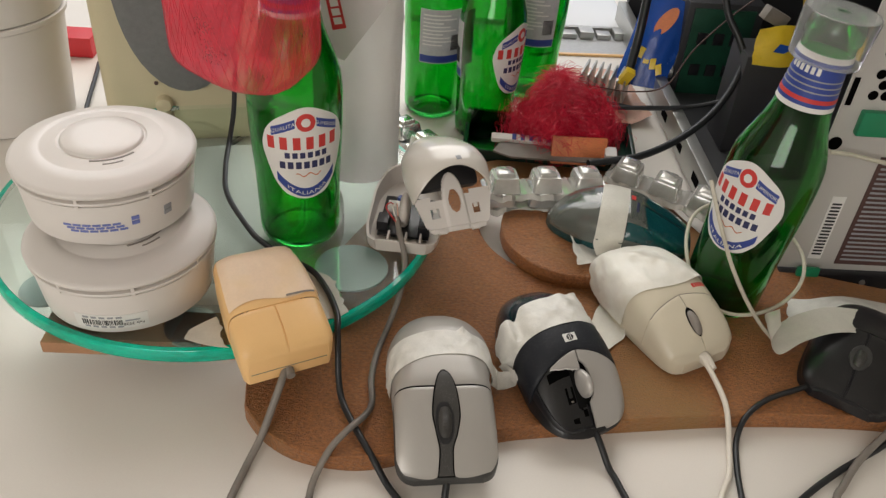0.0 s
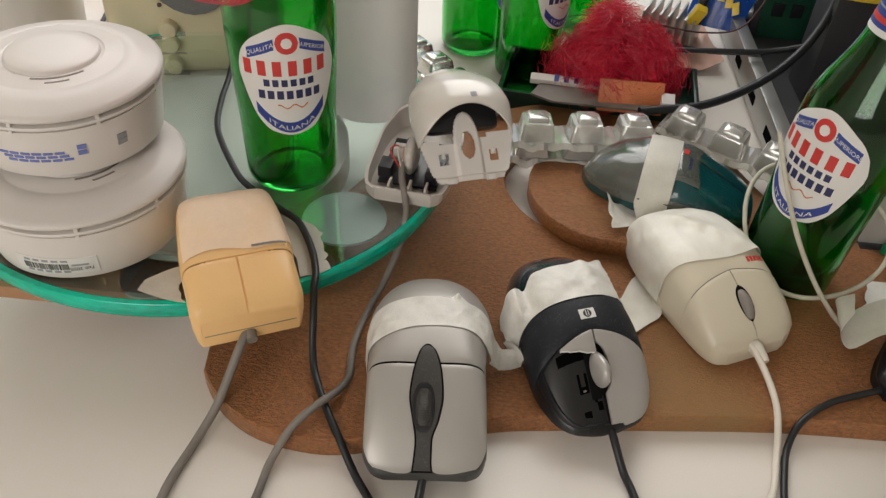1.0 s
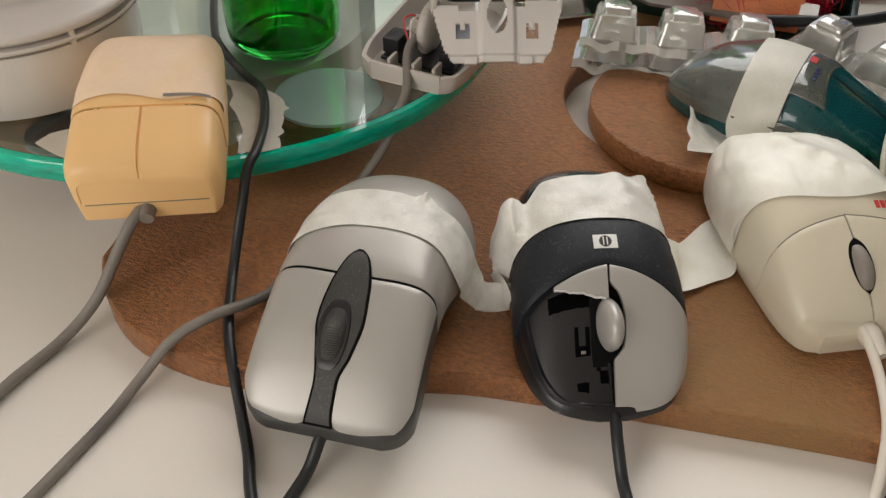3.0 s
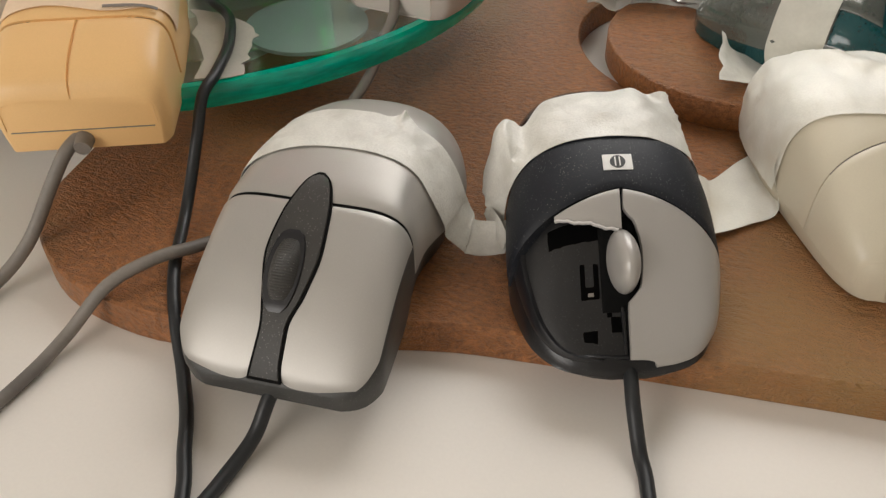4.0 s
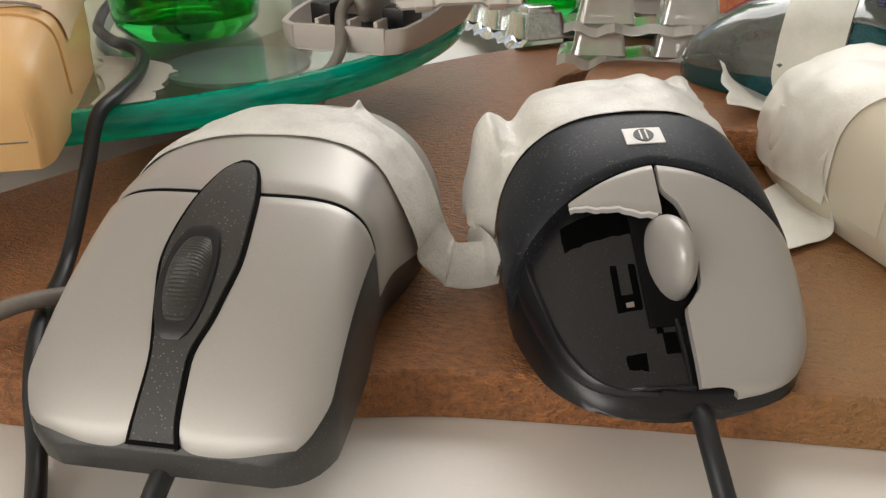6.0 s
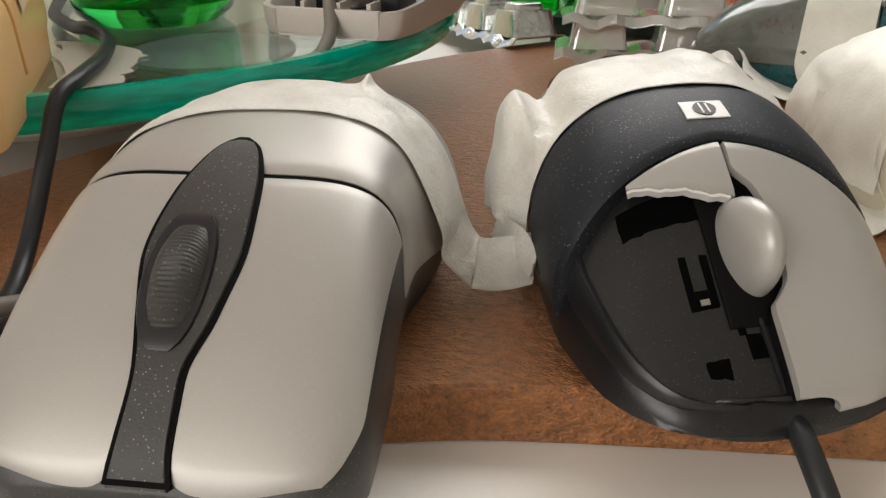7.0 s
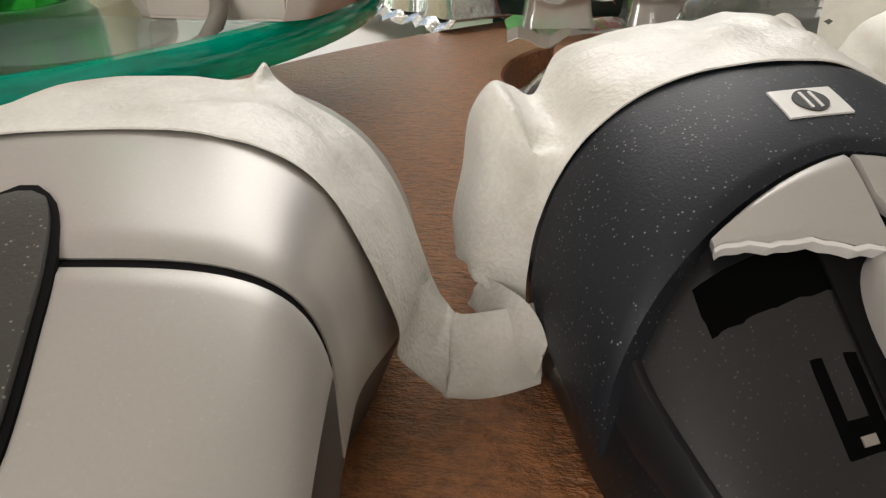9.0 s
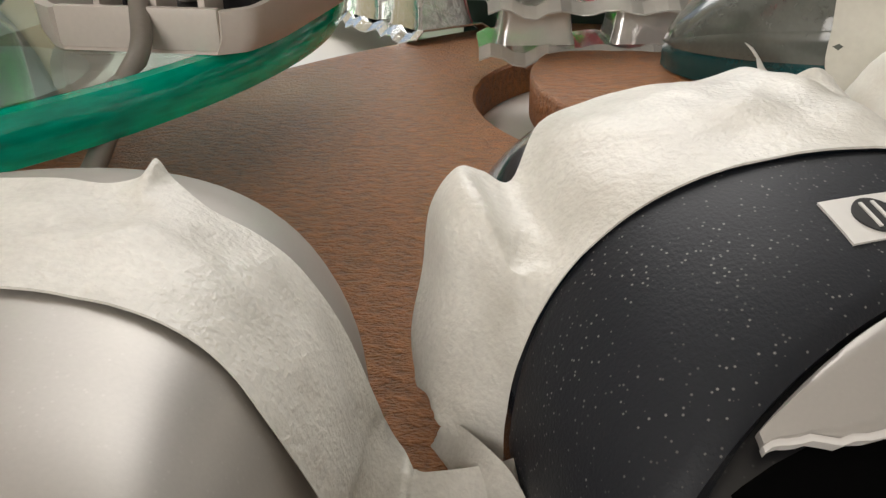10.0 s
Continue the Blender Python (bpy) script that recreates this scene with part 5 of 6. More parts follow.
part("print_bar", moved(slab([(-0.0225, 0.112), (-0.0235, 0.124), (-0.0210, 0.1243), (-0.0200, 0.1123)], 0.0007, 0.0009), pose(0, 0, 0, 90)), INK_BLACK, card, smooth=False)

red_net = thing("red_net_bag", "sheer red plastic net bag pulled over a bottle's neck", "net bag", pose(-0.0945, 0.4400, 0.1690))


def pouch(a, v, grow=0.0):
    """v: 0 at the bottom, 1 at the top."""
    r = 0.0395 * min(1.0, (1 - (1 - min(v / 0.22, 1.0)) ** 2.6) ** 0.5) * (1 + 0.05 * math.sin(3 * a + 1) + 0.03 * math.sin(7 * a + 4 * v)) + grow
    return Vector((r * math.cos(a), 0.92 * r * math.sin(a) - 0.006, 0.006 + 0.11 * v + 0.003 * math.sin(2 * a) * (1 - v) - 0.0035 * math.cos(a + 0.3) * (1 - v)))


rows = [[pouch(2 * math.pi * k / 48, 0.005 + 0.995 * i / 24) for k in range(48)] for i in range(25)]
bm = bmesh.new()
grid(bm, rows, close_v=True)
part("film", bm, NET_SHEER, red_net)
threads = bmesh.new()
for s in (-1, 1):
    for k in range(64):
        pts = [pouch(2 * math.pi * k / 64 + s * 0.8 * v + 0.03 * math.sin(k * 2.3 + 5 * v), v, 0.0005) for v in [0.02 + 0.98 * q / 14 for q in range(15)]]
        t = tube(pts, 0.00011, 4, 2, False)
        me = bpy.data.meshes.new("t")
        t.to_mesh(me)
        t.free()
        threads.from_mesh(me)
        bpy.data.meshes.remove(me)
tagged(part("threads", threads, NET_RED, red_net, "fine woven red threads"), kind="stuff")

# ---------------------------------------------------------------- cables
def cable(name, pts, r, material, label, steps=8):
    single(name, tube(pts, r, 12, steps), material, label, "cable", group="mouse cables")


cable("mouse_cable", [(-0.0640, 0.3405, 0.0425), (-0.0658, 0.332, 0.0395), (-0.0690, 0.325, 0.0310), (-0.0760, 0.313, 0.0130), (-0.0830, 0.298, 0.0034), (-0.0880, 0.273, 0.0028), (-0.0890, 0.241, 0.0028), (-0.092, 0.19, 0.0028), (-0.10, 0.10, 0.0028)], 0.0022, CABLE_GREY, "grey cable of the yellowed mouse running over the table")
cable("mouse_cable", [(-0.0060, 0.470, 0.0580), (-0.0040, 0.4560, 0.0560), (0.0000, 0.4440, 0.0470), (0.0005, 0.4330, 0.0420), (-0.0020, 0.4200, 0.0300), (-0.0080, 0.4020, 0.0200), (-0.0140, 0.3830, 0.0146), (-0.0165, 0.3600, 0.0143), (-0.0150, 0.3400, 0.0146), (-0.0180, 0.3270, 0.0180), (-0.0260, 0.3150, 0.0200), (-0.0360, 0.3030, 0.0160), (-0.0440, 0.2900, 0.0050), (-0.0460, 0.2740, 0.0026), (-0.0490, 0.2500, 0.0024), (-0.055, 0.20, 0.0024), (-0.06, 0.10, 0.0024)], 0.0020, CABLE_GREY, "worn grey-brown cable of the opened mouse")
cable("black_cable", [(-0.140, 0.612, 0.110), (-0.141, 0.602, 0.082), (-0.141, 0.590, 0.066), (-0.1425, 0.572, 0.0490), (-0.1390, 0.5400, 0.0468), (-0.1300, 0.5040, 0.0468), (-0.1060, 0.4620, 0.0468), (-0.0930, 0.4470, 0.0468), (-0.0800, 0.4360, 0.0470), (-0.0680, 0.4255, 0.0490), (-0.0570, 0.4180, 0.0480), (-0.0460, 0.3990, 0.0475), (-0.0392, 0.3800, 0.0474), (-0.0378, 0.3685, 0.0450), (-0.0368, 0.3600, 0.0350), (-0.0355, 0.3490, 0.0220), (-0.0320, 0.3375, 0.0155), (-0.0220, 0.3170, 0.0148), (-0.0125, 0.3020, 0.0110), (-0.0030, 0.2890, 0.0032), (0.0100, 0.2700, 0.0026), (0.026, 0.235, 0.0026), (0.05, 0.12, 0.0026)], 0.0020, CABLE_BLACK, "black cable draped from the plate over the board")
cable("mouse_cable", [(0.0296, 0.2885, 0.0150), (0.0290, 0.2830, 0.0110), (0.0280, 0.2760, 0.0050), (0.0262, 0.2660, 0.0026), (0.0240, 0.2500, 0.0024), (0.015, 0.20, 0.0024), (0.0, 0.10, 0.0024)], 0.0021, CABLE_BLACK, "black cable of the silver mouse")
cable("mouse_cable", [(0.1172, 0.3245, 0.0146), (0.1186, 0.3195, 0.0138), (0.1206, 0.3140, 0.0108), (0.1245, 0.3060, 0.0040), (0.1285, 0.2960, 0.0024), (0.136, 0.265, 0.0022), (0.145, 0.20, 0.0022), (0.15, 0.10, 0.0022)], 0.0020, CABLE_BLACK, "thin black cable of the broken-button mouse")
cable("mouse_cable", [(0.1940, 0.3830, 0.0230), (0.1965, 0.3770, 0.0215), (0.2010, 0.3660, 0.0170), (0.2030, 0.3500, 0.0145), (0.2030, 0.3380, 0.0090), (0.2015, 0.3260, 0.0030), (0.1960, 0.3060, 0.0026), (0.1860, 0.2880, 0.0026), (0.17, 0.25, 0.0026), (0.15, 0.16, 0.0026)], 0.0018, CABLE_WHITE, "white cable of the cream mouse")
cable("mouse_cable", [(0.2700, 0.3700, 0.0155), (0.2500, 0.3630, 0.0146), (0.2300, 0.3540, 0.0146), (0.2150, 0.3430, 0.0110), (0.2080, 0.3320, 0.0040), (0.2040, 0.3180, 0.0022), (0.1995, 0.2950, 0.0022), (0.197, 0.26, 0.0022), (0.20, 0.16, 0.0022)], 0.0018, CABLE_BLACK, "thin black cable of the black mouse")
cable("black_cable", [(0.350, 0.362, 0.0146), (0.318, 0.3440, 0.0130), (0.3000, 0.3310, 0.0040), (0.2660, 0.3120, 0.0025), (0.2340, 0.2900, 0.0025), (0.20, 0.26, 0.0025), (0.17, 0.18, 0.0025)], 0.0020, CABLE_BLACK, "black cable hanging over the board's edge")
cable("grey_cable", [(0.352, 0.372, 0.0150), (0.320, 0.3480, 0.0165), (0.3020, 0.3360, 0.0090), (0.2780, 0.3170, 0.0060), (0.2620, 0.3000, 0.0030), (0.2530, 0.2880, 0.0026), (0.24, 0.25, 0.0026), (0.235, 0.16, 0.0026)], 0.0022, CABLE_GREY, "grey cable crossing a black one")
loop = [(0.2300 + 0.042 * math.cos(radians(a)) + 0.010 * math.cos(radians(a)) ** 2, 0.4590 + 0.038 * math.sin(radians(a)), 0.046 + 0.020 * math.sin(radians(a))) for a in range(-180, 190, 15)]
single("string", tube(loop, 0.0014, 8, 4), STRING, "pale string looped round the bottle", "string")
single("string", tube([(0.2010, 0.4640, 0.1050), (0.2040, 0.4400, 0.0900), (0.2130, 0.4235, 0.0680), (0.2290, 0.4180, 0.0420), (0.2440, 0.4150, 0.0230), (0.2530, 0.4130, 0.0142)], 0.0014, 8, 5), STRING, "loose end of string hanging over the bottle's label", "string")
single("string", tube([(0.283, 0.483, 0.1210), (0.30, 0.484, 0.1190), (0.33, 0.483, 0.1140), (0.40, 0.478, 0.108)], 0.0016, 8, 4), STRING, "pale string tied to the computer case", "string")

# ---------------------------------------------------------------- blister strips


def blister(name, m, n, pitch, size, label, material=BLISTER):
    b = thing(name, label, "blister pack", m, "empty blister strips")
    half = size * 0.62
    rows_o, rows_i = [], []
    for i in range(n * 10 + 1):
        x = pitch * (i / 10 - 0.0)
        w = half + 0.0028 * abs(math.sin(math.pi * i / 10)) + 0.0016 * noise.noise(Vector((i * 0.9, 3, 1)))
        zz = 0.0010 * math.sin(i * 1.3) + 0.0010 * noise.noise(Vector((i * 0.4, 7, 1)))
        rows_o.append([Vector((x, -w, zz - 0.003)), Vector((x, -w * 0.8, zz)), Vector((x, 0, zz)), Vector((x, w * 0.8, zz)), Vector((x, w, zz - 0.002))])
        rows_i.append([p - Vector((0, 0, 0.0005)) for p in rows_o[-1]])
    part("flange", sheet(rows_o, rows_i), material, b, smooth=False)
    for k in range(n):
        cx = pitch * (k + 0.5)
        s = size / 2
        prof = [(s * 1.02, 0.0004), (s * 0.94, 0.004), (s * 0.86, 0.0105), (s * 0.80, 0.0120), (s * 0.60, 0.0122), (s * 0.56, 0.0145), (s * 0.50, 0.0152)]
        bm = bmesh.new()
        rows = []
        for h, z in prof:
            ring = []
            for q in range(32):
                a = 2 * math.pi * (q + 0.5) / 32
                c, d = math.cos(a), math.sin(a)
                e = 0.2
                ring.append((cx + h * math.copysign(abs(c) ** e, c), h * math.copysign(abs(d) ** e, d), z))
            rows.append(ring)
        vs = grid(bm, rows, close_v=True)
        bm.faces.new(vs[-1])
        part("cup", bm, material, b)
    return b


blister("blister_strip", pose(0.0570, 0.5480, 0.0245, -2, 0, 5), 3, 0.0335, 0.0230, "lower clear blister strip on the board")
blister("blister_strip", pose(0.0590, 0.5465, 0.0375, -4, 0, 7), 3, 0.0335, 0.0240, "clear plastic blister strip with three square cups")
blister("blister_strip", pose(0.1680, 0.5940, 0.0310, 0, 4, -28), 3, 0.0330, 0.0240, "clear plastic blister strip lying behind the teal mouse")
blister("blister_strip", pose(-0.0350, 0.7200, 0.0060, 0, -4, -56), 4, 0.0360, 0.0250, "shiny crumpled blister strip beside the jar", FOIL)

# ---------------------------------------------------------------- net clump in a green tray, razor
tray = thing("green_tray", "dark green plastic tray holding a crumpled red net", "tray", pose(0.128, 0.668, 0.0002, 0, 0, -6))
part("floor", block(-0.078, -0.040, 0.0, 0.078, 0.040, 0.003, 0.001), TRAY_GREEN, tray)
for box in ((-0.078, -0.040, 0.003, 0.078, -0.036, 0.020), (-0.078, 0.036, 0.003, 0.078, 0.040, 0.020), (-0.078, -0.036, 0.003, -0.074, 0.036, 0.020), (0.074, -0.036, 0.003, 0.078, 0.036, 0.020)):
    part("side", block(*box, 0.001), TRAY_GREEN, tray)
clump = thing("red_net", "crumpled red plastic net wrapped round an orange pack", "net", pose(0.136, 0.656, 0.010))
rng = random.Random(11)


def clump_point(d, k):
    p = Vector((d.x * 0.047 * k, d.y * 0.034 * k, 0.026 + d.z * 0.030 * k))
    p.z += max(d.z, 0.0) * (0.022 * math.exp(-((p.x + 0.012) / 0.013) ** 2) + 0.006 * math.exp(-((p.x - 0.030) / 0.012) ** 2))
    return p


bm = bmesh.new()
bmesh.ops.create_icosphere(bm, subdivisions=5, radius=1)
for v in bm.verts:
    d = v.co.normalized()
    k = 0.80 + 0.25 * noise.noise(d * 2.2) + 0.16 * noise.noise(d * 6) + 0.08 * noise.noise(d * 15)
    v.co = clump_point(d, k)
part("core", bm, NET_RED, clump)
verts, faces = [], []
for k in range(9000):
    a, e = rng.uniform(0, 2 * math.pi), rng.uniform(-0.3, 1.0)
    d = Vector((math.cos(a) * math.cos(e * 1.5), math.sin(a) * math.cos(e * 1.5), math.sin(e * 1.5)))
    k2 = 0.84 + 0.25 * noise.noise(d * 2.2) + 0.16 * noise.noise(d * 6) + abs(rng.gauss(0, 0.13))
    p = clump_point(d, k2)
    side = Vector((rng.gauss(0, 1), rng.gauss(0, 1), rng.gauss(0, 1))).cross(p - Vector((0, 0, 0.02))).normalized() * rng.uniform(0.004, 0.011)
    q = [p + side * j + Vector((rng.gauss(0, 0.0012), rng.gauss(0, 0.0012), rng.gauss(0, 0.0012))) for j in (0, 1, 1.7)]
    w = Vector((rng.gauss(0, 1), rng.gauss(0, 1), rng.gauss(0, 1))).normalized() * 0.00016
    base = len(verts)
    for pt in q:
        verts += [pt - w, pt + w, pt + w.orthogonal()]
    for j in (0, 1):
        for s in range(3):
            faces.append((base + 3 * j + s, base + 3 * j + (s + 1) % 3, base + 3 * j + 3 + (s + 1) % 3, base + 3 * j + 3 + s))
me = bpy.data.meshes.new("netting")
me.from_pydata([tuple(v) for v in verts], [], faces)
me.materials.append(NET_RED)
strands = tagged(new("netting", me), kind="stuff")
strands.parent = clump
part("pack", moved(block(-0.026, -0.006, -0.012, 0.022, 0.0, 0.012, 0.001), pose(0.012, -0.034, 0.022, -24)), ORANGE, clump, "orange printed pack under the net")
razor = thing("pocket_knife", "grey pocket tool with a blue striped handle on the tray", "tool", pose(0.118, 0.618, 0.028, 12, 0, -4))
part("blade", slab([(-0.046, -0.002), (-0.040, 0.010), (0.030, 0.010), (0.050, 0.002), (0.046, -0.006), (-0.030, -0.008)], 0, 0.002), CABLE_GREY, razor, smooth=False)
part("handle", block(-0.048, 0.0105, 0.000, 0.006, 0.0185, 0.005, 0.0012), WHITE_PL, razor)
for k in range(5):
    part("stripe", block(-0.030 + 0.0075 * k, 0.0108, 0.0048, -0.0265 + 0.0075 * k, 0.0182, 0.0054, 0.0001), INK_BLUE, razor)
part("end_cap", block(0.050, -0.004, 0.001, 0.060, 0.008, 0.009, 0.001), CARD, razor)

# ---------------------------------------------------------------- speaker, bucket, far bits
spk = thing("speaker", "beige desktop speaker with a grey cloth grille and knobs", "speaker", pose(-0.205, 0.700, 0.0002, 0, 0, 12))
part("case", block(-0.066, -0.060, 0.0, 0.066, 0.060, 0.24, 0.016, 4), SPEAKER, spk)
rows = []
for k, y in ((1.0, -0.0605), (0.985, -0.0640), (0.93, -0.0655), (0.5, -0.0662), (0.02, -0.0664)):
    rows.append([(0.004 + 0.050 * k * math.cos(2 * math.pi * i / 40), y, 0.150 + 0.092 * k * math.sin(2 * math.pi * i / 40)) for i in range(40)])
bm = bmesh.new()
grid(bm, rows, close_v=True)
part("grille", bm, CLOTH, spk, "grey cloth grille")
for z in (0.012, 0.030, 0.048):
    part("knob", moved(lathe([(0.0072, 0), (0.0070, 0.006), (0.0060, 0.0075), (0.002, 0.0078)], 28), pose(-0.018, -0.0600, z, 90)), SPEAKER, spk)
    part("knob_plate", block(-0.028, -0.0608, z - 0.0105, -0.008, -0.0600, z - 0.0088, 0.0002), CABLE_GREY, spk)
part("led", moved(lathe([(0.0018, 0), (0.0016, 0.001)], 12), pose(-0.022, -0.0600, 0.066, 90)), STICKER_BROWN, spk)
single("speaker_cable", tube([(-0.140, 0.720, 0.0025), (-0.147, 0.684, 0.0025), (-0.151, 0.658, 0.0025), (-0.166, 0.631, 0.0025), (-0.187, 0.615, 0.0025), (-0.235, 0.610, 0.0025), (-0.290, 0.65, 0.0025), (-0.325, 0.80, 0.003)], 0.0022, 8), CABLE_BLACK, "thin black cable at the speaker's foot", "cable")
tubs = thing("plastic_tub", "stack of two white plastic tubs", "tub", pose(-0.372, 0.695, 0.0002) @ Matrix.Diagonal((1, 1, 1.08, 1)))
part("lower_tub", lathe([(0.052, 0.0), (0.056, 0.001), (0.064, 0.088), (0.067, 0.090), (0.067, 0.0935), (0.0655, 0.094), (0.060, 0.093), (0.054, 0.02), (0.02, 0.018)], 64), WHITE_PL, tubs)
part("upper_tub", lathe([(0.058, 0.0945), (0.0645, 0.0948), (0.0655, 0.150), (0.069, 0.152), (0.069, 0.156), (0.066, 0.157), (0.062, 0.156), (0.058, 0.11), (0.02, 0.108)], 64), WHITE_PL, tubs)
single("red_box", block(-0.372, 0.815, 0.0002, -0.336, 0.845, 0.022, 0.002), RED_CARD, "small red card box at the table's back", "box")

# ---------------------------------------------------------------- open computer case
pc = thing("computer_case", "opened pale grey computer case with black inside", "computer case", pose(0, 0, 0.0002))
part("base_plate", block(0.262, 0.497, 0.004, 0.70, 1.00, 0.008, 0.0005), CASE_DARK, pc)
part("bottom_rail", block(0.285, 0.4885, 0.0, 0.70, 0.4945, 0.012, 0.001), BLACK, pc, "black bottom rail with screws")
part("back_panel", block(0.286, 0.4955, 0.012, 0.70, 0.4975, 0.40, 0.0005), CASE_WHITE, pc, "pale grey steel back panel")
part("side_rail", block(0.250, 0.560, 0.004, 0.2615, 1.00, 0.030, 0.0008), STEEL, pc, "bare steel side rail")
part("inner_wall", block(0.69, 0.4980, 0.008, 0.70, 1.00, 0.40), CASE_DARK, pc)
part("front_wall", block(0.262, 0.995, 0.008, 0.69, 1.005, 0.40), CASE_DARK, pc)
part("top_plate", block(0.262, 0.4980, 0.398, 0.70, 1.00, 0.402), CASE_DARK, pc)
part("drive_cage", block(0.272, 0.800, 0.0085, 0.350, 0.900, 0.105, 0.002), CASE_DARK, pc, "dark drive cage")
part("green_card", block(0.2780, 0.7960, 0.0085, 0.3400, 0.7985, 0.1000, 0.0005), PCB, pc, "green circuit card")
for k in range(6):
    part("card_chip", block(0.2860 + 0.017 * (k % 3), 0.7935, 0.030 + 0.034 * (k // 3), 0.2960 + 0.017 * (k % 3), 0.7959, 0.042 + 0.034 * (k // 3), 0.0005), BLACK, pc)
for k in range(4):
    part("standoff", moved(lathe([(0.007, 0), (0.007, 0.006), (0.005, 0.008)], 18), pose(0.2705, 0.802 + 0.012 * k, 0.030 + 0.020 * k, 0, -90)), STEEL, pc)
for y in (0.60, 0.66, 0.72):
    part("rail_slot", block(0.2494, y, 0.012, 0.2504, y + 0.018, 0.020), HOLE, pc)
for iz in range(7):
    for ix in range(7):
        x = 0.304 + 0.0085 * ix + (0.00425 if iz % 2 else 0)
        part("vent_hole", moved(lathe([(0.0034, 0), (0.0034, 0.0004)], 14), pose(x, 0.4953, 0.158 + 0.0075 * iz, 90)), HOLE, pc)
part("slot", block(0.2875, 0.4950, 0.150, 0.2915, 0.4954, 0.170), HOLE, pc)
part("green_button", block(0.300, 0.4890, 0.130, 0.322, 0.4953, 0.148, 0.0015), GREEN_PL, pc, "green plastic catch")
part("lock_hole", moved(lathe([(0.0050, 0), (0.0050, 0.0004)], 18), pose(0.2915, 0.4953, 0.121, 90)), HOLE, pc)
part("green_foot", block(0.297, 0.4850, 0.010, 0.314, 0.4885, 0.019, 0.001), GREEN_PL, pc)
spec_sticker = part("spec_sticker", block(0.328, 0.4948, 0.018, 0.430, 0.4954, 0.112), STICKER_BROWN, pc, "dark brown sticker with fine print")
for k in range(22):
    part("print_line", block(0.331, 0.4944, 0.022 + 0.004 * k, 0.331 + 0.05 + 0.045 * abs(math.sin(k * 1.7)), 0.4947, 0.0236 + 0.004 * k), INK_GREY, spec_sticker)
barcode_label = part("barcode_label", block(0.306, 0.4948, 0.022, 0.316, 0.4954, 0.078), LABEL, pc, "white barcode label")
for k in range(16):
    part("barcode_bar", block(0.3075, 0.4944, 0.026 + 0.003 * k, 0.3145, 0.4947, 0.0275 + 0.003 * k), INK_BLACK, barcode_label)
for x in (0.292, 0.312, 0.352, 0.40):
    part("screw", moved(lathe([(0.0024, 0), (0.0022, 0.0010)], 14), pose(x, 0.4885, 0.006, 90)), STEEL, pc)

hs = thing("heat_sink", "grey aluminium heat sink with tall fins", "heat sink", pose(0.197, 0.780, 0.0002, 0, 0, -22))
part("base", block(-0.024, -0.020, 0.0, 0.024, 0.020, 0.005, 0.0005), STEEL, hs)
for k in range(7):
    part("fin", block(-0.023 + 0.0074 * k, -0.020, 0.005, -0.0212 + 0.0074 * k, 0.020, 0.036, 0.0002), STEEL, hs)
mb = thing("circuit_board", "circuit board with silver sockets at the table's back", "circuit board", pose(0.205, 0.930, 0.0002, 0, 0, 3))
part("board", block(-0.075, -0.030, 0.0, 0.060, 0.035, 0.002), PRINT_GREY, mb)
part("amber_edge", block(-0.075, -0.0345, 0.0, 0.060, -0.0305, 0.0025, 0.0004), YELLOWED, mb, "amber plastic edge")
for k in range(6):
    part("socket", block(-0.070 + 0.021 * k, 0.010, 0.002, -0.053 + 0.021 * k, 0.026, 0.008 + 0.003 * (k % 2), 0.0006), STEEL, mb)
part("edge_strip", block(-0.075, 0.0285, 0.002, 0.060, 0.0335, 0.010, 0.0006), STEEL, mb)
single("pink_film", strip([free((0.158, 0.745, 0.004), (0.165, 0.850, 0.004)), free((0.180, 0.735, 0.010), (0.185, 0.850, 0.006)), free((0.215, 0.728, 0.004), (0.215, 0.840, 0.010)), free((0.240, 0.735, 0.012), (0.235, 0.830, 0.004))], 3, 6, rumple=0.003, seed=61), COPPER, "crumpled copper-pink film on the table", "film")
single("display_panel", block(-0.075, 0.972, 0.0002, 0.262, 1.200, 0.007, 0.0015), PANEL_WHITE, "bare glossy white display panel lying flat on the table", "display panel")
wrap1 = thing("sweet_wrapper", "blue crumpled snack wrapper with yellow print", "wrapper", pose(0.246, 0.805, 0.056, 62, 8, -20) @ Matrix.Diagonal((1.0, 1.25, 1.0, 1)))
part("film", strip([free((-0.024, -0.034, 0.0), (-0.024, 0.040, 0.0), 0.004), free((-0.008, -0.036, 0.004), (-0.008, 0.042, 0.003), -0.004), free((0.010, -0.034, 0.004), (0.010, 0.040, 0.004), -0.003), free((0.026, -0.032, 0.0), (0.026, 0.038, 0.0), 0.004)], 3, 6, rumple=0.0015, seed=71), FILM_BLUE, wrap1)
for k in range(5):
    part("yellow_block", moved(block(-0.003, -0.0045, 0, 0.003, 0.0045, 0.0012, 0.0003), pose(-0.016 + 0.0075 * k, -0.006 - 0.003 * k, 0.0075, 0, 0, 12 * k - 20)), FILM_YELLOW, wrap1)
part("biscuit_print", moved(slab([(0.014 * math.cos(a / 20 * 2 * math.pi), 0.007 * math.sin(a / 20 * 2 * math.pi)) for a in range(20)], 0, 0.001), pose(0.004, 0.020, 0.0080, 0, 0, 60)), ORANGE, wrap1)
wrap2 = thing("sweet_wrapper", "yellow wrapper with a blue shape inside the case", "wrapper", pose(0.312, 0.668, 0.1160, 62, 0, 10) @ Matrix.Scale(0.8, 4))
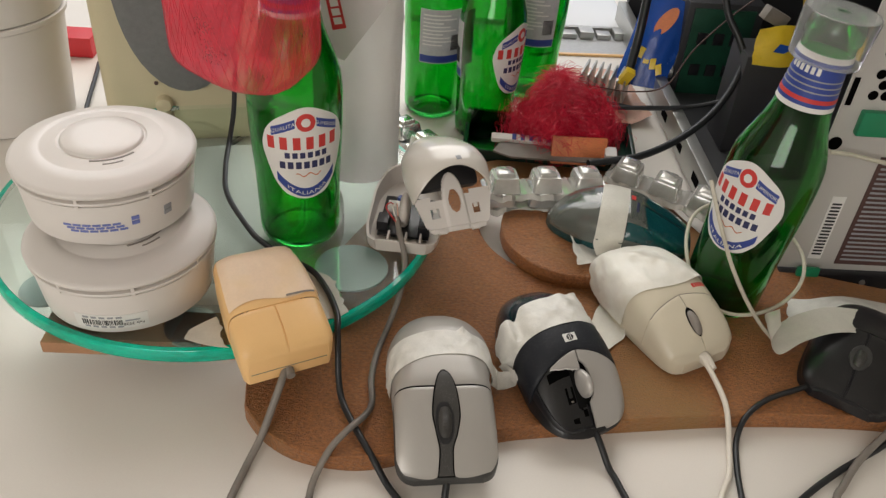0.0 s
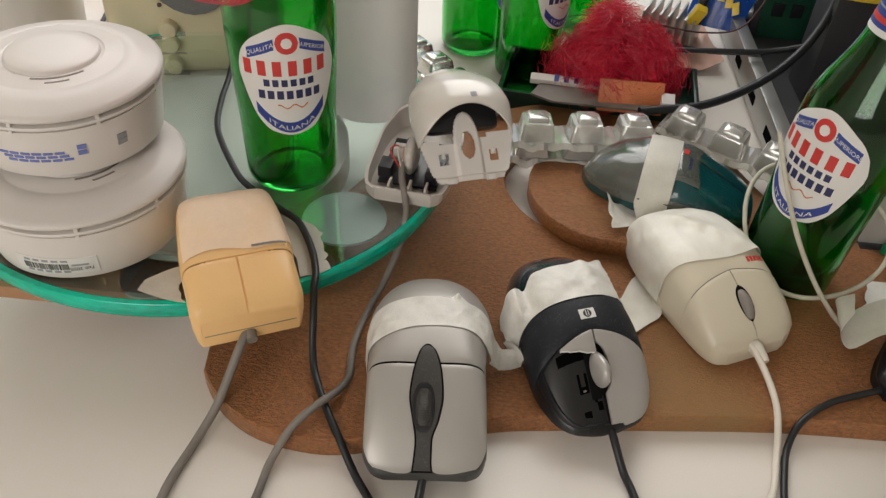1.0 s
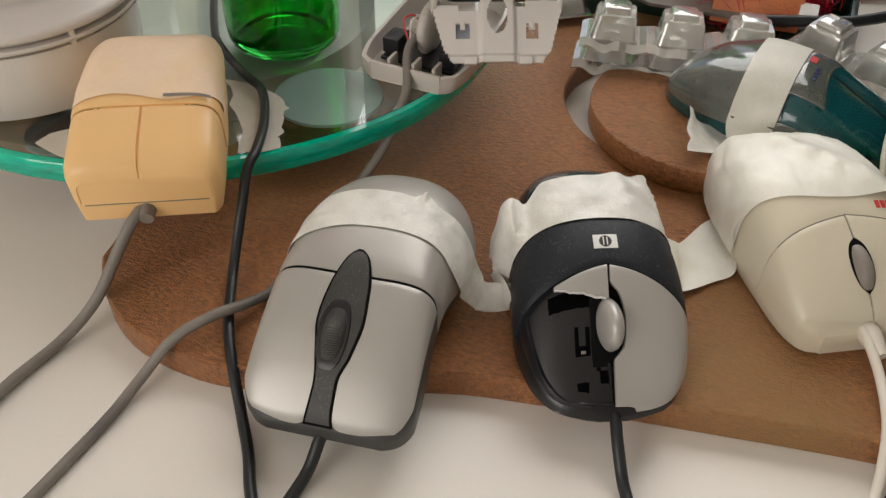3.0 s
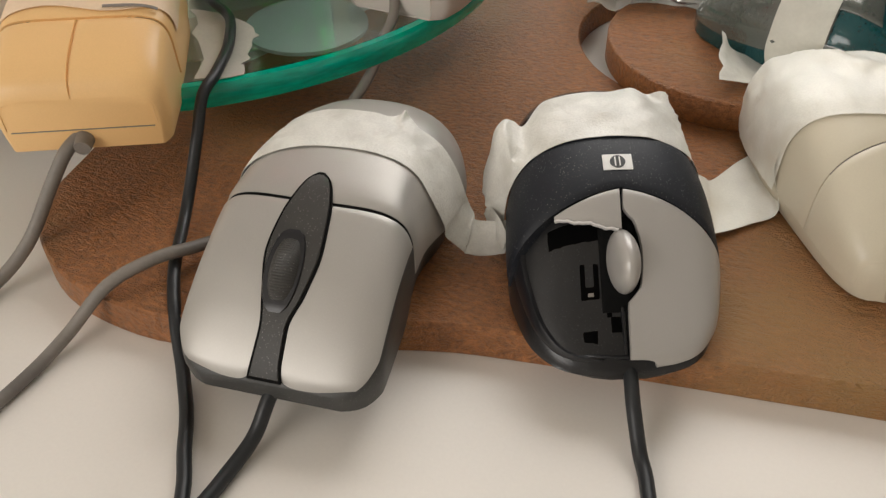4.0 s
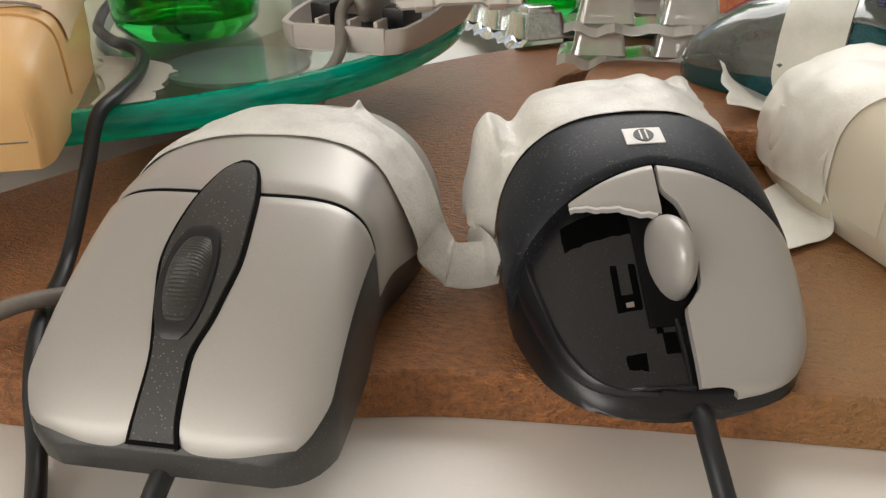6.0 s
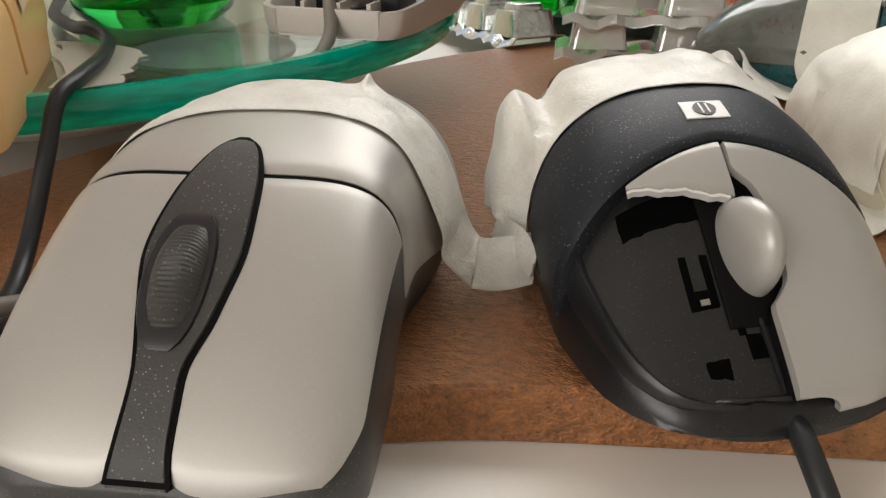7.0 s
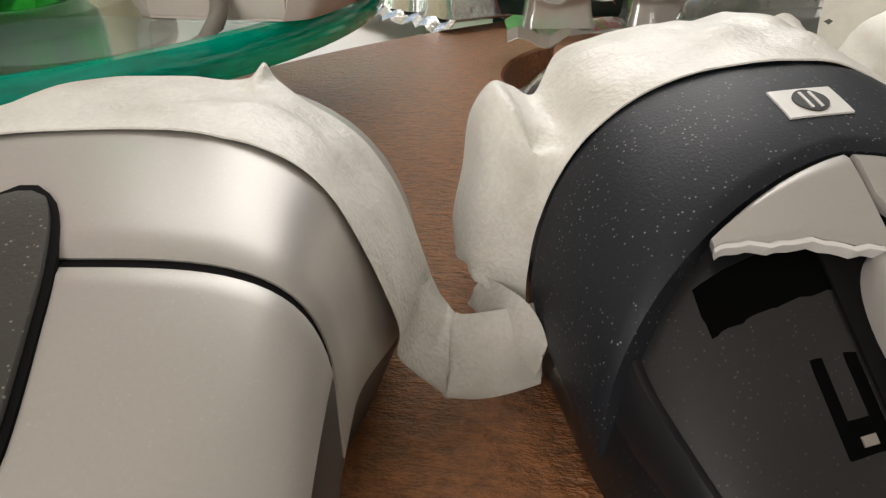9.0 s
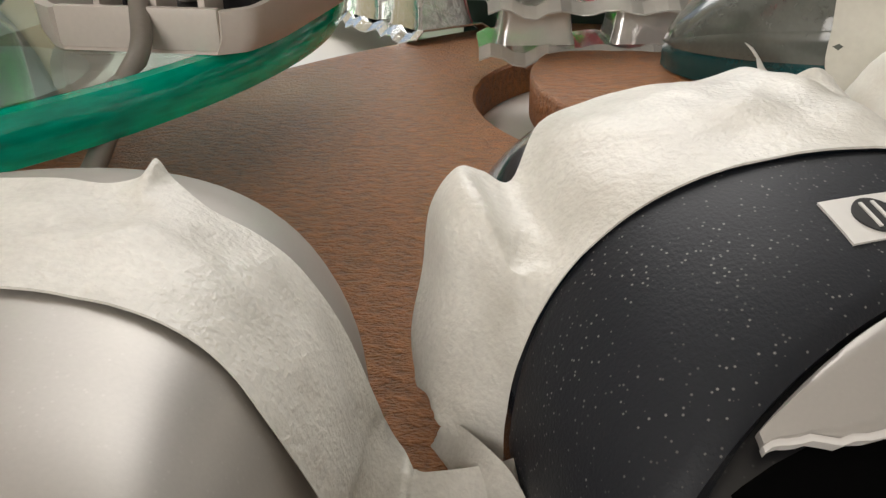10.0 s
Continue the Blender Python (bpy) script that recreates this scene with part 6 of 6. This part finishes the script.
part("film", strip([free((-0.030, -0.016, 0.0), (-0.022, 0.020, 0.0), 0.003), free((0, -0.020, 0.004), (0.004, 0.024, 0.003), -0.003), free((0.032, -0.018, 0.0), (0.036, 0.022, 0.0), 0.003)], 3, 6, rumple=0.0015, seed=77), FILM_YELLOW, wrap2)
part("blue_shape", moved(slab([(-0.012, -0.004), (-0.004, 0.004), (0.006, 0.002), (0.013, 0.007), (0.010, -0.002), (0.0, -0.006)], 0, 0.0008), pose(0.002, 0.0, 0.0070)), FILM_BLUE, wrap2, smooth=False)
single("drive_support", block(0.292, 0.676, 0.0085, 0.345, 0.720, 0.104, 0.002), CASE_DARK, "dark drive bay inside the case", "drive bay")
for pts, r, mm, lab in (
        ([(0.150, 0.594, 0.036), (0.168, 0.600, 0.036), (0.196, 0.610, 0.036), (0.229, 0.630, 0.040), (0.259, 0.650, 0.052), (0.282, 0.670, 0.071), (0.295, 0.690, 0.093), (0.290, 0.700, 0.109), (0.278, 0.712, 0.128), (0.272, 0.73, 0.155)], 0.0032, CABLE_BLACK, "thick black cable arching out of the case"),
        ([(0.185, 0.700, 0.035), (0.220, 0.702, 0.036), (0.270, 0.704, 0.040), (0.330, 0.700, 0.062), (0.40, 0.70, 0.08)], 0.0022, CABLE_BLACK, "black cable running into the case"),
        ([(0.185, 0.708, 0.036), (0.225, 0.712, 0.030), (0.275, 0.712, 0.036), (0.335, 0.708, 0.055), (0.40, 0.71, 0.07)], 0.0018, CABLE_BLACK, "black cable running into the case"),
        ([(0.170, 0.712, 0.050), (0.215, 0.735, 0.036), (0.250, 0.745, 0.040), (0.275, 0.760, 0.075), (0.320, 0.77, 0.12), (0.36, 0.78, 0.14)], 0.0008, STICKER_BROWN, "thin dark red wire crossing the rail"),
        ([(0.215, 0.765, 0.030), (0.225, 0.790, 0.070), (0.228, 0.80, 0.110), (0.235, 0.82, 0.20)], 0.0045, CABLE_BLACK, "black power lead with a yellow plug"),
        ([(0.330, 0.70, 0.20), (0.345, 0.72, 0.150), (0.36, 0.74, 0.12)], 0.0016, FILM_YELLOW, "yellow wire inside the case"),
        ([(0.337, 0.70, 0.20), (0.352, 0.72, 0.150), (0.37, 0.74, 0.12)], 0.0016, STICKER_BROWN, "brown wire inside the case"),
        ([(0.29, 0.63, 0.012), (0.30, 0.645, 0.014), (0.315, 0.64, 0.014), (0.31, 0.625, 0.013), (0.33, 0.62, 0.012), (0.35, 0.635, 0.012)], 0.0010, CABLE_BLACK, "thin loose wire on the case floor")):
    single("wire" if r < 0.002 else "power_cable", tube(pts, r, 10), mm, lab, "cable", group="cables of the case")
single("yellow_plug", moved(block(-0.005, -0.004, -0.009, 0.005, 0.004, 0.009, 0.001), pose(0.213, 0.760, 0.040, 20, 20, 0)), FILM_YELLOW, "small yellow plug on the heat sink", "plug")
single("grey_connector", moved(block(-0.012, -0.005, -0.006, 0.012, 0.005, 0.006, 0.001), pose(0.315, 0.70, 0.132, 0, 25, 10)), CABLE_GREY, "grey plastic cable connector inside the case", "connector")
